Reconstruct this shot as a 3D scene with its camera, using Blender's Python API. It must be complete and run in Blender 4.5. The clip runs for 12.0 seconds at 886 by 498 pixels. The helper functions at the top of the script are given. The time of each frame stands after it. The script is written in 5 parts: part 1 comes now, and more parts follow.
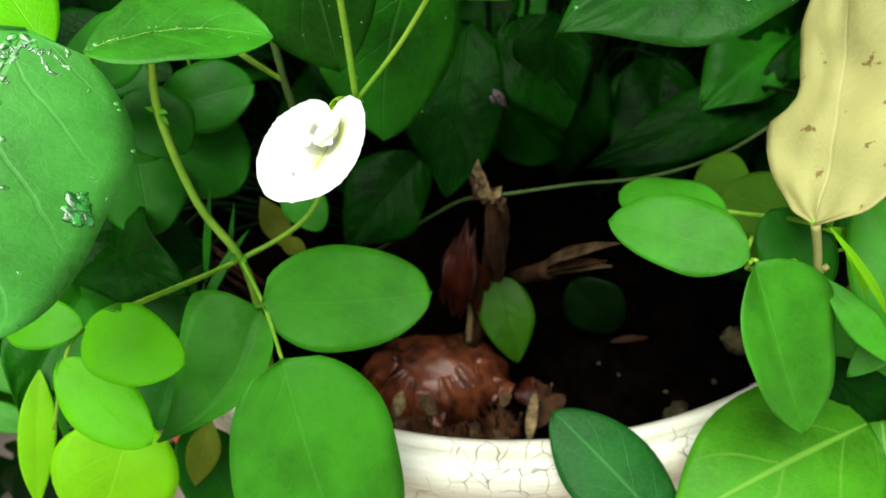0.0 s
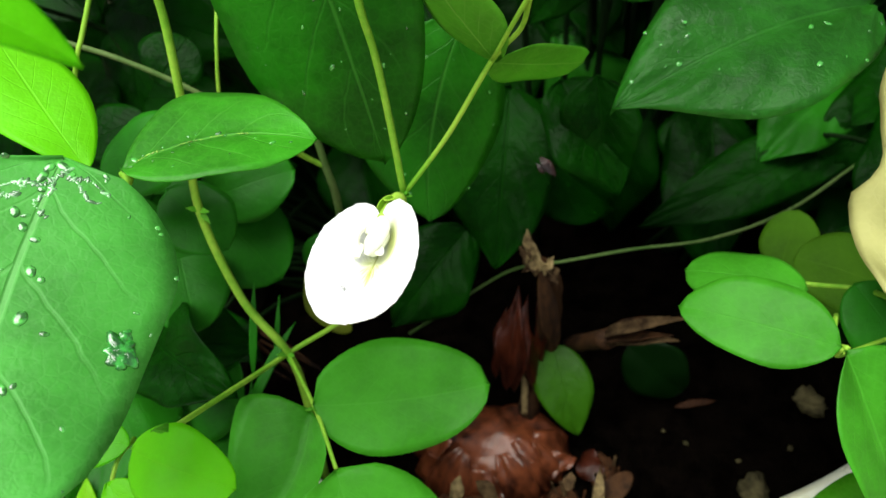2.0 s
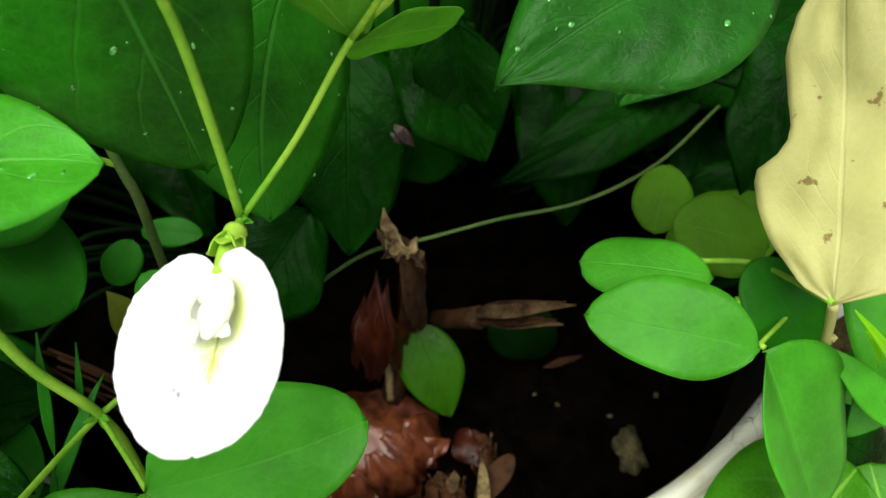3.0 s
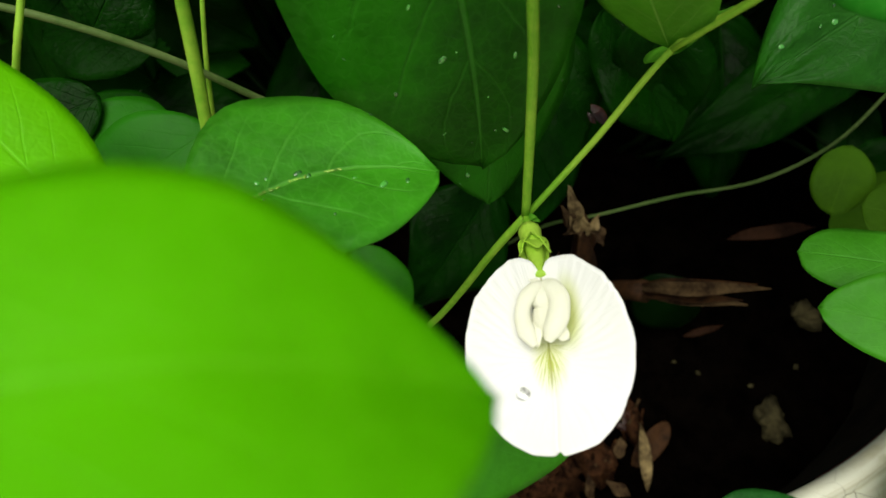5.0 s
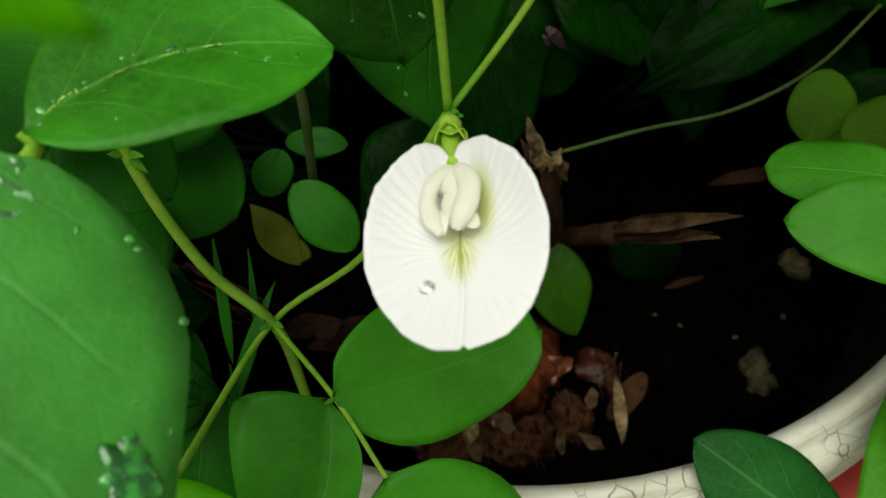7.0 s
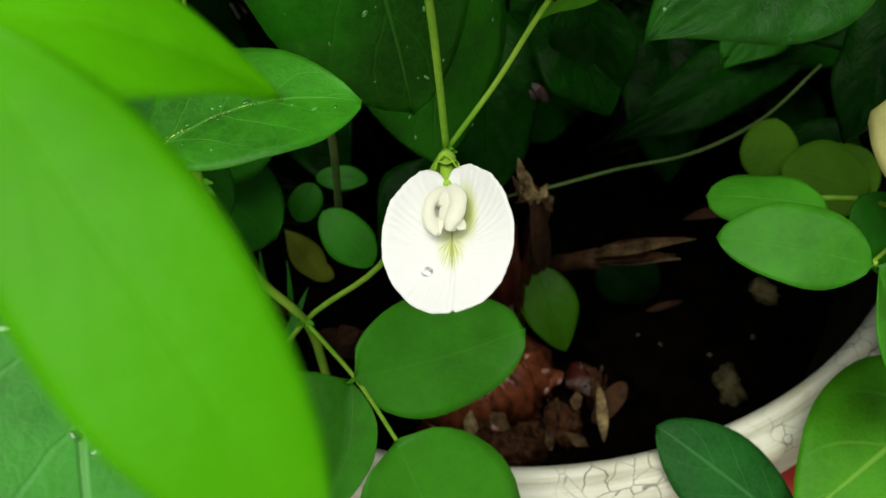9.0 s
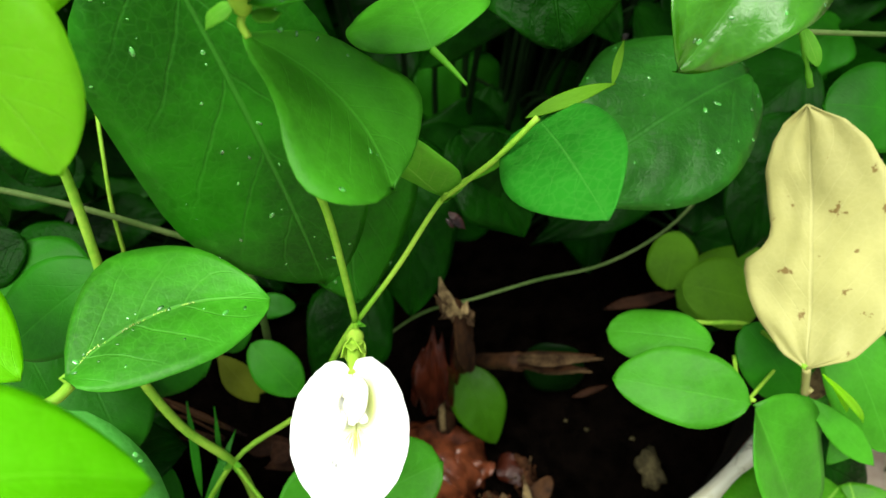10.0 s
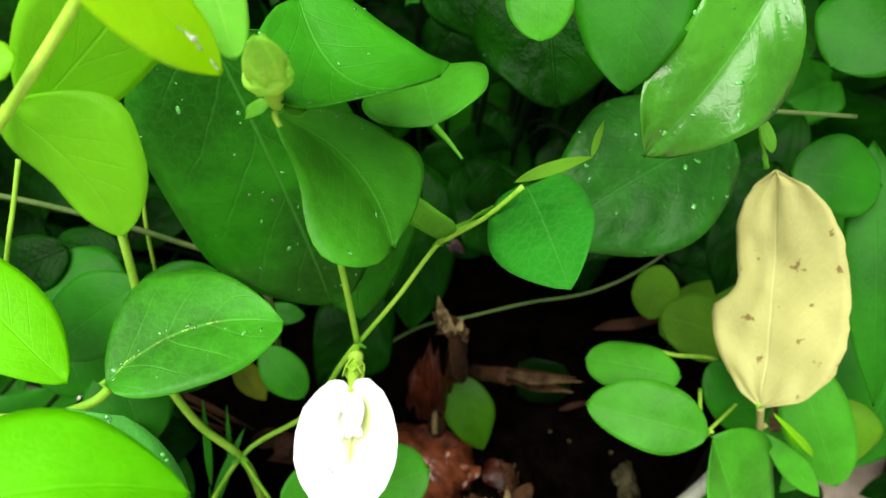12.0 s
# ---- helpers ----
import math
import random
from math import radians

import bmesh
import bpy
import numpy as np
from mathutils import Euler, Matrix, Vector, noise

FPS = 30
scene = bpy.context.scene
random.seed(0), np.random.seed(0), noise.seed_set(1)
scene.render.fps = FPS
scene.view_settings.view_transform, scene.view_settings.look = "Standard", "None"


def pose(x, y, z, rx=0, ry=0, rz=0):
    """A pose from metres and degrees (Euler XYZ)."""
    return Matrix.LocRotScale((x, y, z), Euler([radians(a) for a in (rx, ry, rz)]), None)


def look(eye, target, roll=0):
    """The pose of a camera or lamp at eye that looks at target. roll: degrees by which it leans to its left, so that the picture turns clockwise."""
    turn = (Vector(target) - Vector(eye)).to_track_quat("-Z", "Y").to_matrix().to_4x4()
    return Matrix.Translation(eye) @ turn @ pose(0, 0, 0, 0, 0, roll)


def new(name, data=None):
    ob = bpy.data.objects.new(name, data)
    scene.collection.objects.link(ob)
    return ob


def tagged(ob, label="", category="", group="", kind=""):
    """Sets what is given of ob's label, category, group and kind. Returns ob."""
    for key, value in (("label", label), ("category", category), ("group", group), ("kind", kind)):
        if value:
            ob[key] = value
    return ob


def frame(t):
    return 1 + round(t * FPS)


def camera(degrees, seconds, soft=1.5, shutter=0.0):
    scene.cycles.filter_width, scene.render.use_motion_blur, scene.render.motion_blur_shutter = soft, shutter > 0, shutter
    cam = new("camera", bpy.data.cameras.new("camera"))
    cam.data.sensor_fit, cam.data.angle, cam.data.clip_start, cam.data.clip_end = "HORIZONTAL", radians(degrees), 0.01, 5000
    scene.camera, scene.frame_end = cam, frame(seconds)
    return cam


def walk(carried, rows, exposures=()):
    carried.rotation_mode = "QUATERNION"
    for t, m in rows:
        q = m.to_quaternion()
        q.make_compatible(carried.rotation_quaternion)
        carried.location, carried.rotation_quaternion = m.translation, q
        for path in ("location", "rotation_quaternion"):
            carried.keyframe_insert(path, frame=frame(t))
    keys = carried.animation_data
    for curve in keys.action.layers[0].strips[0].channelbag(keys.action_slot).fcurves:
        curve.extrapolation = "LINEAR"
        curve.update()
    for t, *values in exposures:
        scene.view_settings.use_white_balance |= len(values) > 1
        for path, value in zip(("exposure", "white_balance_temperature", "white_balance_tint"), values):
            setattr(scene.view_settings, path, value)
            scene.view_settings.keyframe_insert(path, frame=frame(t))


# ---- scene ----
cam = camera(64.4, 12.0)
cam.data.dof.use_dof = True
cam.data.dof.focus_distance = 0.195
cam.data.dof.aperture_fstop = 17.0
METRES, EYE, TILT, LEAN, TURN = 0.55, 0.70, -44.0, 4.0, 0.0
ROWS = [
    (0.0, 0.0, 0.0, 0.0, 0.0, 0.0, -0.0),
    (0.3, -0.0323, 0.0484, 0.0012, -0.82, 3.34, -0.65),
    (0.5, -0.033, 0.0516, 0.005, 0.66, 4.28, 1.34),
    (0.7, -0.0607, 0.0785, -0.0022, 0.74, 5.55, 1.45),
    (1.0, -0.0528, 0.0619, 0.0316, 2.47, 5.16, 2.45),
    (1.3, -0.0409, 0.0641, 0.0365, 1.74, 3.93, 2.62),
    (1.5, -0.0283, 0.0603, 0.0362, 2.53, 3.38, 3.51),
    (1.8, -0.0066, 0.0455, 0.0574, 2.28, 2.55, 4.21),
    (2.0, -0.0128, 0.0267, 0.046, 2.91, 2.2, 2.54),
    (2.2, -0.0247, 0.0172, 0.0491, 2.93, 0.41, 1.85),
    (2.5, -0.041, -0.0043, 0.0652, 0.58, -0.44, 2.83),
    (2.7, -0.0513, 0.0344, 0.0970, -4.94, -3.32, 6.70),
    (2.9, -0.0354, 0.1007, 0.1117, -9.63, -5.20, 7.45),
    (3.0, -0.0314, 0.1268, 0.1106, -12.01, -6.64, 7.08),
    (3.2, -0.0562, 0.1378, 0.1090, -12.24, -7.32, 5.92),
    (3.5, -0.1052, 0.1552, 0.1123, -11.3, -8.1, 5.45),
    (3.7, -0.1245, 0.1535, 0.1233, -9.47, -8.53, 5.24),
    (5.3, -0.1460, 0.1362, 0.1628, -9.29, -11.27, 6.38),
    (5.5, -0.1458, 0.1372, 0.1719, -9.45, -10.83, 6.48),
    (6.0, -0.1243, 0.152, 0.1669, -9.95, -12.19, 6.52),
    (6.2, -0.1194, 0.1482, 0.1563, -8.67, -12.03, 6.53),
    (6.5, -0.1205, 0.154, 0.1337, -9.85, -12.13, 7.01),
    (7.0, -0.1073, 0.1546, 0.1019, -8.76, -11.53, 7.65),
    (7.2, -0.0969, 0.1508, 0.0965, -7.84, -11.25, 7.57),
    (8.8, -0.1033, 0.0781, 0.0784, -7.26, -8.16, 7.60),
    (9.0, -0.1144, 0.058, 0.0941, -7.6, -7.38, 7.55),
    (9.2, -0.1220, 0.0492, 0.1142, -8.06, -6.70, 7.21),
    (9.4, -0.1153, 0.0415, 0.1347, -8.65, -7.14, 7.43),
    (9.5, -0.111, 0.0407, 0.1384, -9.97, -6.33, 7.7),
    (9.6, -0.1012, 0.0356, 0.1475, -9.93, -5.83, 8.39),
    (10.0, -0.0731, 0.0299, 0.186, -11.1, -6.7, 8.78),
    (10.2, -0.0642, 0.0226, 0.2056, -10.33, -6.40, 8.24),
    (10.5, -0.0766, 0.0185, 0.2214, -10.68, -5.49, 7.7),
    (10.8, -0.0835, 0.0080, 0.2223, -9.74, -3.93, 7.43),
    (11.0, -0.0888, 0.0109, 0.2307, -10.73, -5.28, 6.33),
    (11.3, -0.0907, -0.0025, 0.2289, -10.40, -6.77, 5.94),
    (11.5, -0.0873, -0.013, 0.2282, -9.69, -6.7, 5.84),
    (12.0, -0.069, -0.0215, 0.2212, -9.88, -7.32, 5.51),
]
EXPOSURES = [(t, stops, kelvin, 5) for t, stops, kelvin in ((0.0, 1.02, 6450), (0.5, 1.18, 6500), (1.0, 0.69, 6350), (1.5, 0.74, 6400), (2.0, 1.05, 6400), (2.5, 1.05, 6350), (2.9, 1.05, 6500), (3.3, 0.9, 6500), (3.6, 0.3, 6500), (5.5, 0.36, 6900), (6.0, 0.75, 6700), (6.5, 0.13, 6700), (7.0, 0.02, 6750), (9.0, 0.15, 6700), (9.5, 0.36, 6700), (10.0, 1.25, 6600), (12.0, 1.2, 6650))]
walk(cam, [(t, pose(0, 0, EYE, TILT, LEAN, TURN) @ pose(METRES * x, METRES * y, METRES * z, 90 + pitch, roll, yaw)) for t, x, y, z, yaw, pitch, roll in ROWS], exposures=EXPOSURES)

# ---- light ----
world = bpy.data.worlds.new("sky")
scene.world = world
world.use_nodes = True
wn = world.node_tree.nodes
sky = wn.new("ShaderNodeTexSky")
sky.sky_type, sky.sun_disc = "NISHITA", False
sky.sun_elevation, sky.sun_rotation = radians(75), radians(220)
sky.air_density, sky.dust_density = 1.0, 4.0
haze = wn.new("ShaderNodeHueSaturation")
haze.inputs["Saturation"].default_value = 0.45
world.node_tree.links.new(sky.outputs[0], haze.inputs["Color"])
world.node_tree.links.new(haze.outputs[0], wn["Background"].inputs[0])
wn["Background"].inputs[1].default_value = 0.07

sun = new("sun", bpy.data.lights.new("sun", "SUN"))
sun.data.energy, sun.data.angle, sun.data.color = 3.0, radians(56), (1.0, 0.98, 0.92)
sun.matrix_world = look((-0.5, -0.6, 3.0), (0, 0, 0))


# ---- materials ----
def nodes_of(mat):
    mat.use_nodes = True
    return mat.node_tree.nodes, mat.node_tree.links


def math_node(nt, ln, op, a, b=None):
    n = nt.new("ShaderNodeMath")
    n.operation = op
    for i, v in enumerate((a, b)):
        if v is None:
            continue
        if isinstance(v, (int, float)):
            n.inputs[i].default_value = v
        else:
            ln.new(v, n.inputs[i])
    return n.outputs[0]


def mix_node(nt, ln, fac, a, b, blend="MIX"):
    n = nt.new("ShaderNodeMix")
    n.data_type, n.blend_type = "RGBA", blend
    for slot, v in ((0, fac), (6, a), (7, b)):
        if isinstance(v, (int, float)):
            n.inputs[slot].default_value = v
        elif isinstance(v, tuple):
            n.inputs[slot].default_value = (*v, 1)
        else:
            ln.new(v, n.inputs[slot])
    return n.outputs[2]


def noise_node(nt, ln, scale, detail=4, coord="Object", rough=0.6):
    c = nt.new("ShaderNodeTexCoord")
    n = nt.new("ShaderNodeTexNoise")
    n.inputs["Scale"].default_value, n.inputs["Detail"].default_value, n.inputs["Roughness"].default_value = scale, detail, rough
    ln.new(c.outputs[coord], n.inputs["Vector"])
    return n.outputs[0]


def ramp_node(nt, ln, value, lo, hi):
    n = nt.new("ShaderNodeMapRange")
    n.interpolation_type = "SMOOTHSTEP"
    n.inputs[1].default_value, n.inputs[2].default_value = lo, hi
    ln.new(value, n.inputs[0])
    return n.outputs[0]


def bump_node(nt, ln, height, strength, distance):
    n = nt.new("ShaderNodeBump")
    n.inputs["Strength"].default_value, n.inputs["Distance"].default_value = strength, distance
    ln.new(height, n.inputs["Height"])
    return n.outputs[0]


def leaf_material(name, colour, vein, rough=0.42, glow=0.25, pairs=6.0, vary=0.25, veins=0.5, spec=0.5, midrib=0.035, spots=None, relief=0.35):
    """A leaf: midrib and side veins along the leaf's own length (UV), mottling at two scales, light that passes through."""
    mat = bpy.data.materials.new(name)
    nt, ln = nodes_of(mat)
    if colour[1] > 1.3 * colour[0]:
        colour, vein = (colour[0], colour[1], colour[2] * 0.55), (vein[0], vein[1], vein[2] * 0.7)
    bsdf, out = nt["Principled BSDF"], nt["Material Output"]
    uv = nt.new("ShaderNodeUVMap")
    sep = nt.new("ShaderNodeSeparateXYZ")
    ln.new(uv.outputs[0], sep.inputs[0])
    u = sep.outputs[0]
    v = math_node(nt, ln, "ABSOLUTE", math_node(nt, ln, "SUBTRACT", math_node(nt, ln, "MULTIPLY", sep.outputs[1], 2.0), 1.0))
    wob = math_node(nt, ln, "MULTIPLY", noise_node(nt, ln, 60, 2), 0.06)
    rib = math_node(nt, ln, "SUBTRACT", 1.0, ramp_node(nt, ln, v, midrib * 0.3, midrib))
    k = math_node(nt, ln, "MULTIPLY", math_node(nt, ln, "SUBTRACT", math_node(nt, ln, "ADD", u, wob), math_node(nt, ln, "MULTIPLY", v, 0.40)), pairs)
    side = math_node(nt, ln, "ABSOLUTE", math_node(nt, ln, "SUBTRACT", math_node(nt, ln, "FRACT", k), 0.5))
    side = math_node(nt, ln, "SUBTRACT", 1.0, ramp_node(nt, ln, side, 0.01, 0.05))
    side = math_node(nt, ln, "MULTIPLY", side, math_node(nt, ln, "SUBTRACT", 1.0, ramp_node(nt, ln, v, 0.35, 1.0)))
    allv = math_node(nt, ln, "MAXIMUM", rib, math_node(nt, ln, "MULTIPLY", side, 0.38))
    mott = noise_node(nt, ln, 28, 5)
    fine = noise_node(nt, ln, 420, 3)
    cells = nt.new("ShaderNodeTexVoronoi")
    cells.feature = "DISTANCE_TO_EDGE"
    cells.inputs["Scale"].default_value = 330
    ln.new(nt.new("ShaderNodeTexCoord").outputs["Object"], cells.inputs["Vector"])
    net = math_node(nt, ln, "SUBTRACT", 1.0, ramp_node(nt, ln, cells.outputs["Distance"], 0.0, 0.16))
    info = nt.new("ShaderNodeObjectInfo")
    dark = tuple(c * (1 - vary * 1.6) for c in colour)
    light = tuple(min(1, c * (1 + vary)) for c in colour)
    col = mix_node(nt, ln, ramp_node(nt, ln, mott, 0.3, 0.72), dark, light)
    col = mix_node(nt, ln, math_node(nt, ln, "MULTIPLY", info.outputs["Random"], 0.35), col, tuple(c * 0.75 for c in colour))
    col = mix_node(nt, ln, math_node(nt, ln, "MULTIPLY", ramp_node(nt, ln, fine, 0.45, 0.75), 0.18), col, light)
    col = mix_node(nt, ln, math_node(nt, ln, "MULTIPLY", net, 0.10), col, vein)
    if spots:
        sn = noise_node(nt, ln, 125, 4)
        col = mix_node(nt, ln, math_node(nt, ln, "MULTIPLY", ramp_node(nt, ln, sn, 0.645, 0.675), 0.85), col, spots)
    col = mix_node(nt, ln, math_node(nt, ln, "MULTIPLY", allv, veins), col, vein)
    ln.new(col, bsdf.inputs["Base Color"])
    rr = math_node(nt, ln, "ADD", math_node(nt, ln, "MULTIPLY", mott, 0.25), rough - 0.12)
    ln.new(rr, bsdf.inputs["Roughness"])
    bsdf.inputs["Specular IOR Level"].default_value = spec
    h = math_node(nt, ln, "ADD", math_node(nt, ln, "MULTIPLY", allv, -0.6 * min(1, veins * 2)), math_node(nt, ln, "ADD", math_node(nt, ln, "MULTIPLY", noise_node(nt, ln, 170, 3), 0.7), math_node(nt, ln, "MULTIPLY", net, -0.04)))
    nrm = bump_node(nt, ln, h, relief, 0.0012)
    ln.new(nrm, bsdf.inputs["Normal"])
    tr = nt.new("ShaderNodeBsdfTranslucent")
    ln.new(mix_node(nt, ln, 0.5, col, tuple(min(1, c * 1.8) for c in colour)), tr.inputs["Color"])
    ln.new(nrm, tr.inputs["Normal"])
    ms = nt.new("ShaderNodeMixShader")
    ms.inputs[0].default_value = glow
    ln.new(bsdf.outputs[0], ms.inputs[1])
    ln.new(tr.outputs[0], ms.inputs[2])
    ln.new(ms.outputs[0], out.inputs["Surface"])
    return mat


def rough_material(name, colour, colour2, rough=0.8, scale=40, fine=300, bump=0.5, dist=0.002, stretch=None, spec=0.3):
    """A matt surface whose two colours blend by noise at two scales, with relief."""
    mat = bpy.data.materials.new(name)
    nt, ln = nodes_of(mat)
    bsdf = nt["Principled BSDF"]
    a, b = noise_node(nt, ln, scale, 5), noise_node(nt, ln, fine, 4)
    if stretch:
        for n in [n for n in nt if n.bl_idname == "ShaderNodeTexNoise"]:
            m = nt.new("ShaderNodeMapping")
            m.inputs["Scale"].default_value = stretch
            src = n.inputs["Vector"].links[0].from_socket
            ln.new(src, m.inputs["Vector"])
            ln.new(m.outputs[0], n.inputs["Vector"])
    f = math_node(nt, ln, "ADD", math_node(nt, ln, "MULTIPLY", a, 0.65), math_node(nt, ln, "MULTIPLY", b, 0.35))
    ln.new(mix_node(nt, ln, ramp_node(nt, ln, f, 0.35, 0.65), colour, colour2), bsdf.inputs["Base Color"])
    bsdf.inputs["Roughness"].default_value = rough
    bsdf.inputs["Specular IOR Level"].default_value = spec
    ln.new(bump_node(nt, ln, f, bump, dist), bsdf.inputs["Normal"])
    return mat


M_MID = leaf_material("green_leaf", (0.050, 0.275, 0.020), (0.09, 0.37, 0.05), glow=0.28, spec=0.14, veins=0.25)
M_BLUE = leaf_material("cool_green_leaf", (0.042, 0.27, 0.016), (0.12, 0.44, 0.07), rough=0.45, glow=0.25, pairs=4.0, spec=0.22, veins=0.5, relief=0.35, vary=0.34)
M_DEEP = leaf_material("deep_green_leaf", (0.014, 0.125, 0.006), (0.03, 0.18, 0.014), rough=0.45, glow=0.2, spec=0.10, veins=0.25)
M_LIME = leaf_material("lime_leaf", (0.10, 0.47, 0.004), (0.16, 0.55, 0.02), glow=0.45, vary=0.12, veins=0.25, spec=0.18)
M_NEAR = leaf_material("soft_lime_leaf", (0.135, 0.55, 0.006), (0.2, 0.62, 0.025), glow=0.48, vary=0.12, veins=0.25, spec=0.18)
M_YG = leaf_material("yellow_green_leaf", (0.27, 0.66, 0.012), (0.4, 0.72, 0.05), glow=0.55, vary=0.1, veins=0.3, spec=0.2)
M_YOUNG = leaf_material("wet_young_leaf", (0.40, 0.78, 0.004), (0.5, 0.82, 0.03), glow=0.55, vary=0.06, veins=0.3, spec=0.4, rough=0.35)
# paler, cooler green: the sky's sheen is painted into the base colour
M_SHEEN = leaf_material("painted_sheen_leaf", (0.070, 0.345, 0.075), (0.17, 0.48, 0.18), rough=0.45, glow=0.32, pairs=4.0, spec=0.2, veins=0.8, relief=0.55, vary=0.26, midrib=0.035)
M_BRIGHT = leaf_material("bright_lime_leaf", (0.18, 0.64, 0.008), (0.26, 0.7, 0.03), glow=0.5, vary=0.1, veins=0.25, spec=0.18)
M_XLEAF = leaf_material("pale_lime_leaf", (0.30, 0.72, 0.05), (0.42, 0.78, 0.12), glow=0.7, vary=0.08, veins=0.35, spec=0.15, relief=0.5)
# darker copy of the green leaf, with shade painted into its colour
M_SIDE = leaf_material("painted_shade_green_leaf", (0.028, 0.22, 0.009), (0.07, 0.31, 0.03), glow=0.25, spec=0.15, veins=0.35)
M_VEINED = leaf_material("veined_green_leaf", (0.05, 0.24, 0.010), (0.17, 0.4, 0.06), glow=0.28, pairs=3.0, spec=0.12, veins=0.8, midrib=0.05)
M_RIB = leaf_material("blue_green_leaf", (0.012, 0.095, 0.022), (0.06, 0.23, 0.08), rough=0.45, glow=0.2, pairs=4, spec=0.12, veins=0.5, midrib=0.06)
# near-black green: the shade over the soil is painted into this disc leaf
M_GLOOM = leaf_material("painted_shade_disc_leaf", (0.002, 0.012, 0.002), (0.003, 0.018, 0.003), glow=0.05, spec=0.06, veins=0.2)
M_PALE = leaf_material("pale_green_leaf", (0.125, 0.42, 0.045), (0.28, 0.55, 0.13), glow=0.4, rough=0.6, veins=0.6, spec=0.15)
# dark green lowered further, so the colour stands in for the canopy's shade
M_DARK = leaf_material("dark_glossy_leaf_with_shade", (0.0028, 0.030, 0.0012), (0.006, 0.05, 0.003), rough=0.36, glow=0.08, pairs=7, spec=0.035, vary=0.5, veins=0.35, relief=1.2)
M_BIG = leaf_material("large_dark_leaf", (0.015, 0.135, 0.006), (0.045, 0.21, 0.028), rough=0.42, glow=0.18, pairs=5, spec=0.10, vary=0.35, veins=0.5, relief=0.6)
M_OLIVE = leaf_material("olive_leaf", (0.030, 0.115, 0.004), (0.05, 0.16, 0.012), rough=0.45, glow=0.25, spec=0.15, veins=0.3, relief=0.9)
M_EGGLEAF = leaf_material("smooth_dark_leaf", (0.016, 0.14, 0.006), (0.03, 0.19, 0.012), rough=0.5, glow=0.25, spec=0.1, veins=0.3, midrib=0.025)
M_LIMESTEM = rough_material("lime_stem", (0.25, 0.5, 0.03), (0.4, 0.62, 0.08), 0.55, 60, 500, 0.25, 0.0006, spec=0.15)
M_DULL = leaf_material("dull_yellow_green_leaf", (0.075, 0.21, 0.012), (0.12, 0.28, 0.03), rough=0.6, glow=0.3, spec=0.1, veins=0.3)
M_WET = leaf_material("wet_leaf", (0.055, 0.27, 0.012), (0.1, 0.36, 0.04), rough=0.26, glow=0.3, pairs=5, spec=0.55, veins=0.08, relief=0.4)
M_GREY = leaf_material("dull_sheen_leaf", (0.018, 0.130, 0.013), (0.04, 0.20, 0.03), rough=0.40, glow=0.18, pairs=5, spec=0.17, vary=0.35, veins=0.25, relief=0.8)
M_HEART = leaf_material("cool_heart_leaf", (0.018, 0.185, 0.020), (0.10, 0.36, 0.08), rough=0.5, glow=0.25, pairs=5, spec=0.12, veins=0.22, midrib=0.03)
M_YELLOW = leaf_material("yellowed_leaf", (0.44, 0.43, 0.15), (0.53, 0.52, 0.22), rough=0.6, glow=0.25, pairs=9, vary=0.12, spots=(0.15, 0.08, 0.015), spec=0.3)
M_OCHRE = leaf_material("ochre_leaf", (0.17, 0.215, 0.012), (0.24, 0.28, 0.04), rough=0.6, glow=0.3, spec=0.15)
M_STEM = rough_material("green_stem", (0.13, 0.33, 0.018), (0.25, 0.44, 0.04), 0.55, 60, 500, 0.25, 0.0006, spec=0.15)
M_STEM_DARK = rough_material("dark_stem", (0.045, 0.095, 0.018), (0.09, 0.14, 0.04), 0.6, 60, 500, 0.3, 0.0006, spec=0.12)
# stems deep in the foliage, their shade put into the colour
M_SHADE = rough_material("painted_shade_stem", (0.003, 0.010, 0.002), (0.006, 0.018, 0.004), 0.8, 60, 500, 0.3, 0.0006, spec=0.03)
M_CALYX = rough_material("calyx_green", (0.27, 0.50, 0.03), (0.38, 0.60, 0.07), 0.5, 120, 700, 0.3, 0.0005)
# soil albedo sunk near black: the shade under the leaves is in it
M_SOIL = rough_material("dark_soil_with_shade", (0.0006, 0.0005, 0.0004), (0.0032, 0.0022, 0.0016), 1.0, 70, 500, 1.0, 0.006, spec=0.0)
M_HUSK = rough_material("red_brown_husk", (0.005, 0.0010, 0.0005), (0.048, 0.009, 0.003), 0.36, 70, 300, 0.8, 0.003, (1, 1, 0.3), 0.3)
M_DRY = rough_material("dry_stalk", (0.007, 0.0028, 0.0010), (0.052, 0.022, 0.007), 0.75, 60, 400, 0.8, 0.002, (1, 1, 0.3), 0.15)
M_SCALE = rough_material("bulb_scale", (0.008, 0.0014, 0.0008), (0.165, 0.044, 0.016), 0.30, 42, 200, 0.6, 0.002, (1, 1, 0.35), 0.5)
M_PALEHUSK = rough_material("pale_dry_husk", (0.05, 0.033, 0.014), (0.27, 0.20, 0.09), 0.8, 90, 400, 0.6, 0.002, spec=0.1)
M_ROOT = rough_material("dry_roots", (0.010, 0.0036, 0.0016), (0.085, 0.034, 0.013), 0.85, 160, 700, 1.0, 0.002, (1.6, 1.6, 0.2), 0.1)
M_DRYLEAF = rough_material("dry_leaf", (0.010, 0.004, 0.002), (0.036, 0.015, 0.007), 0.8, 60, 400, 0.5, 0.002, spec=0.1)
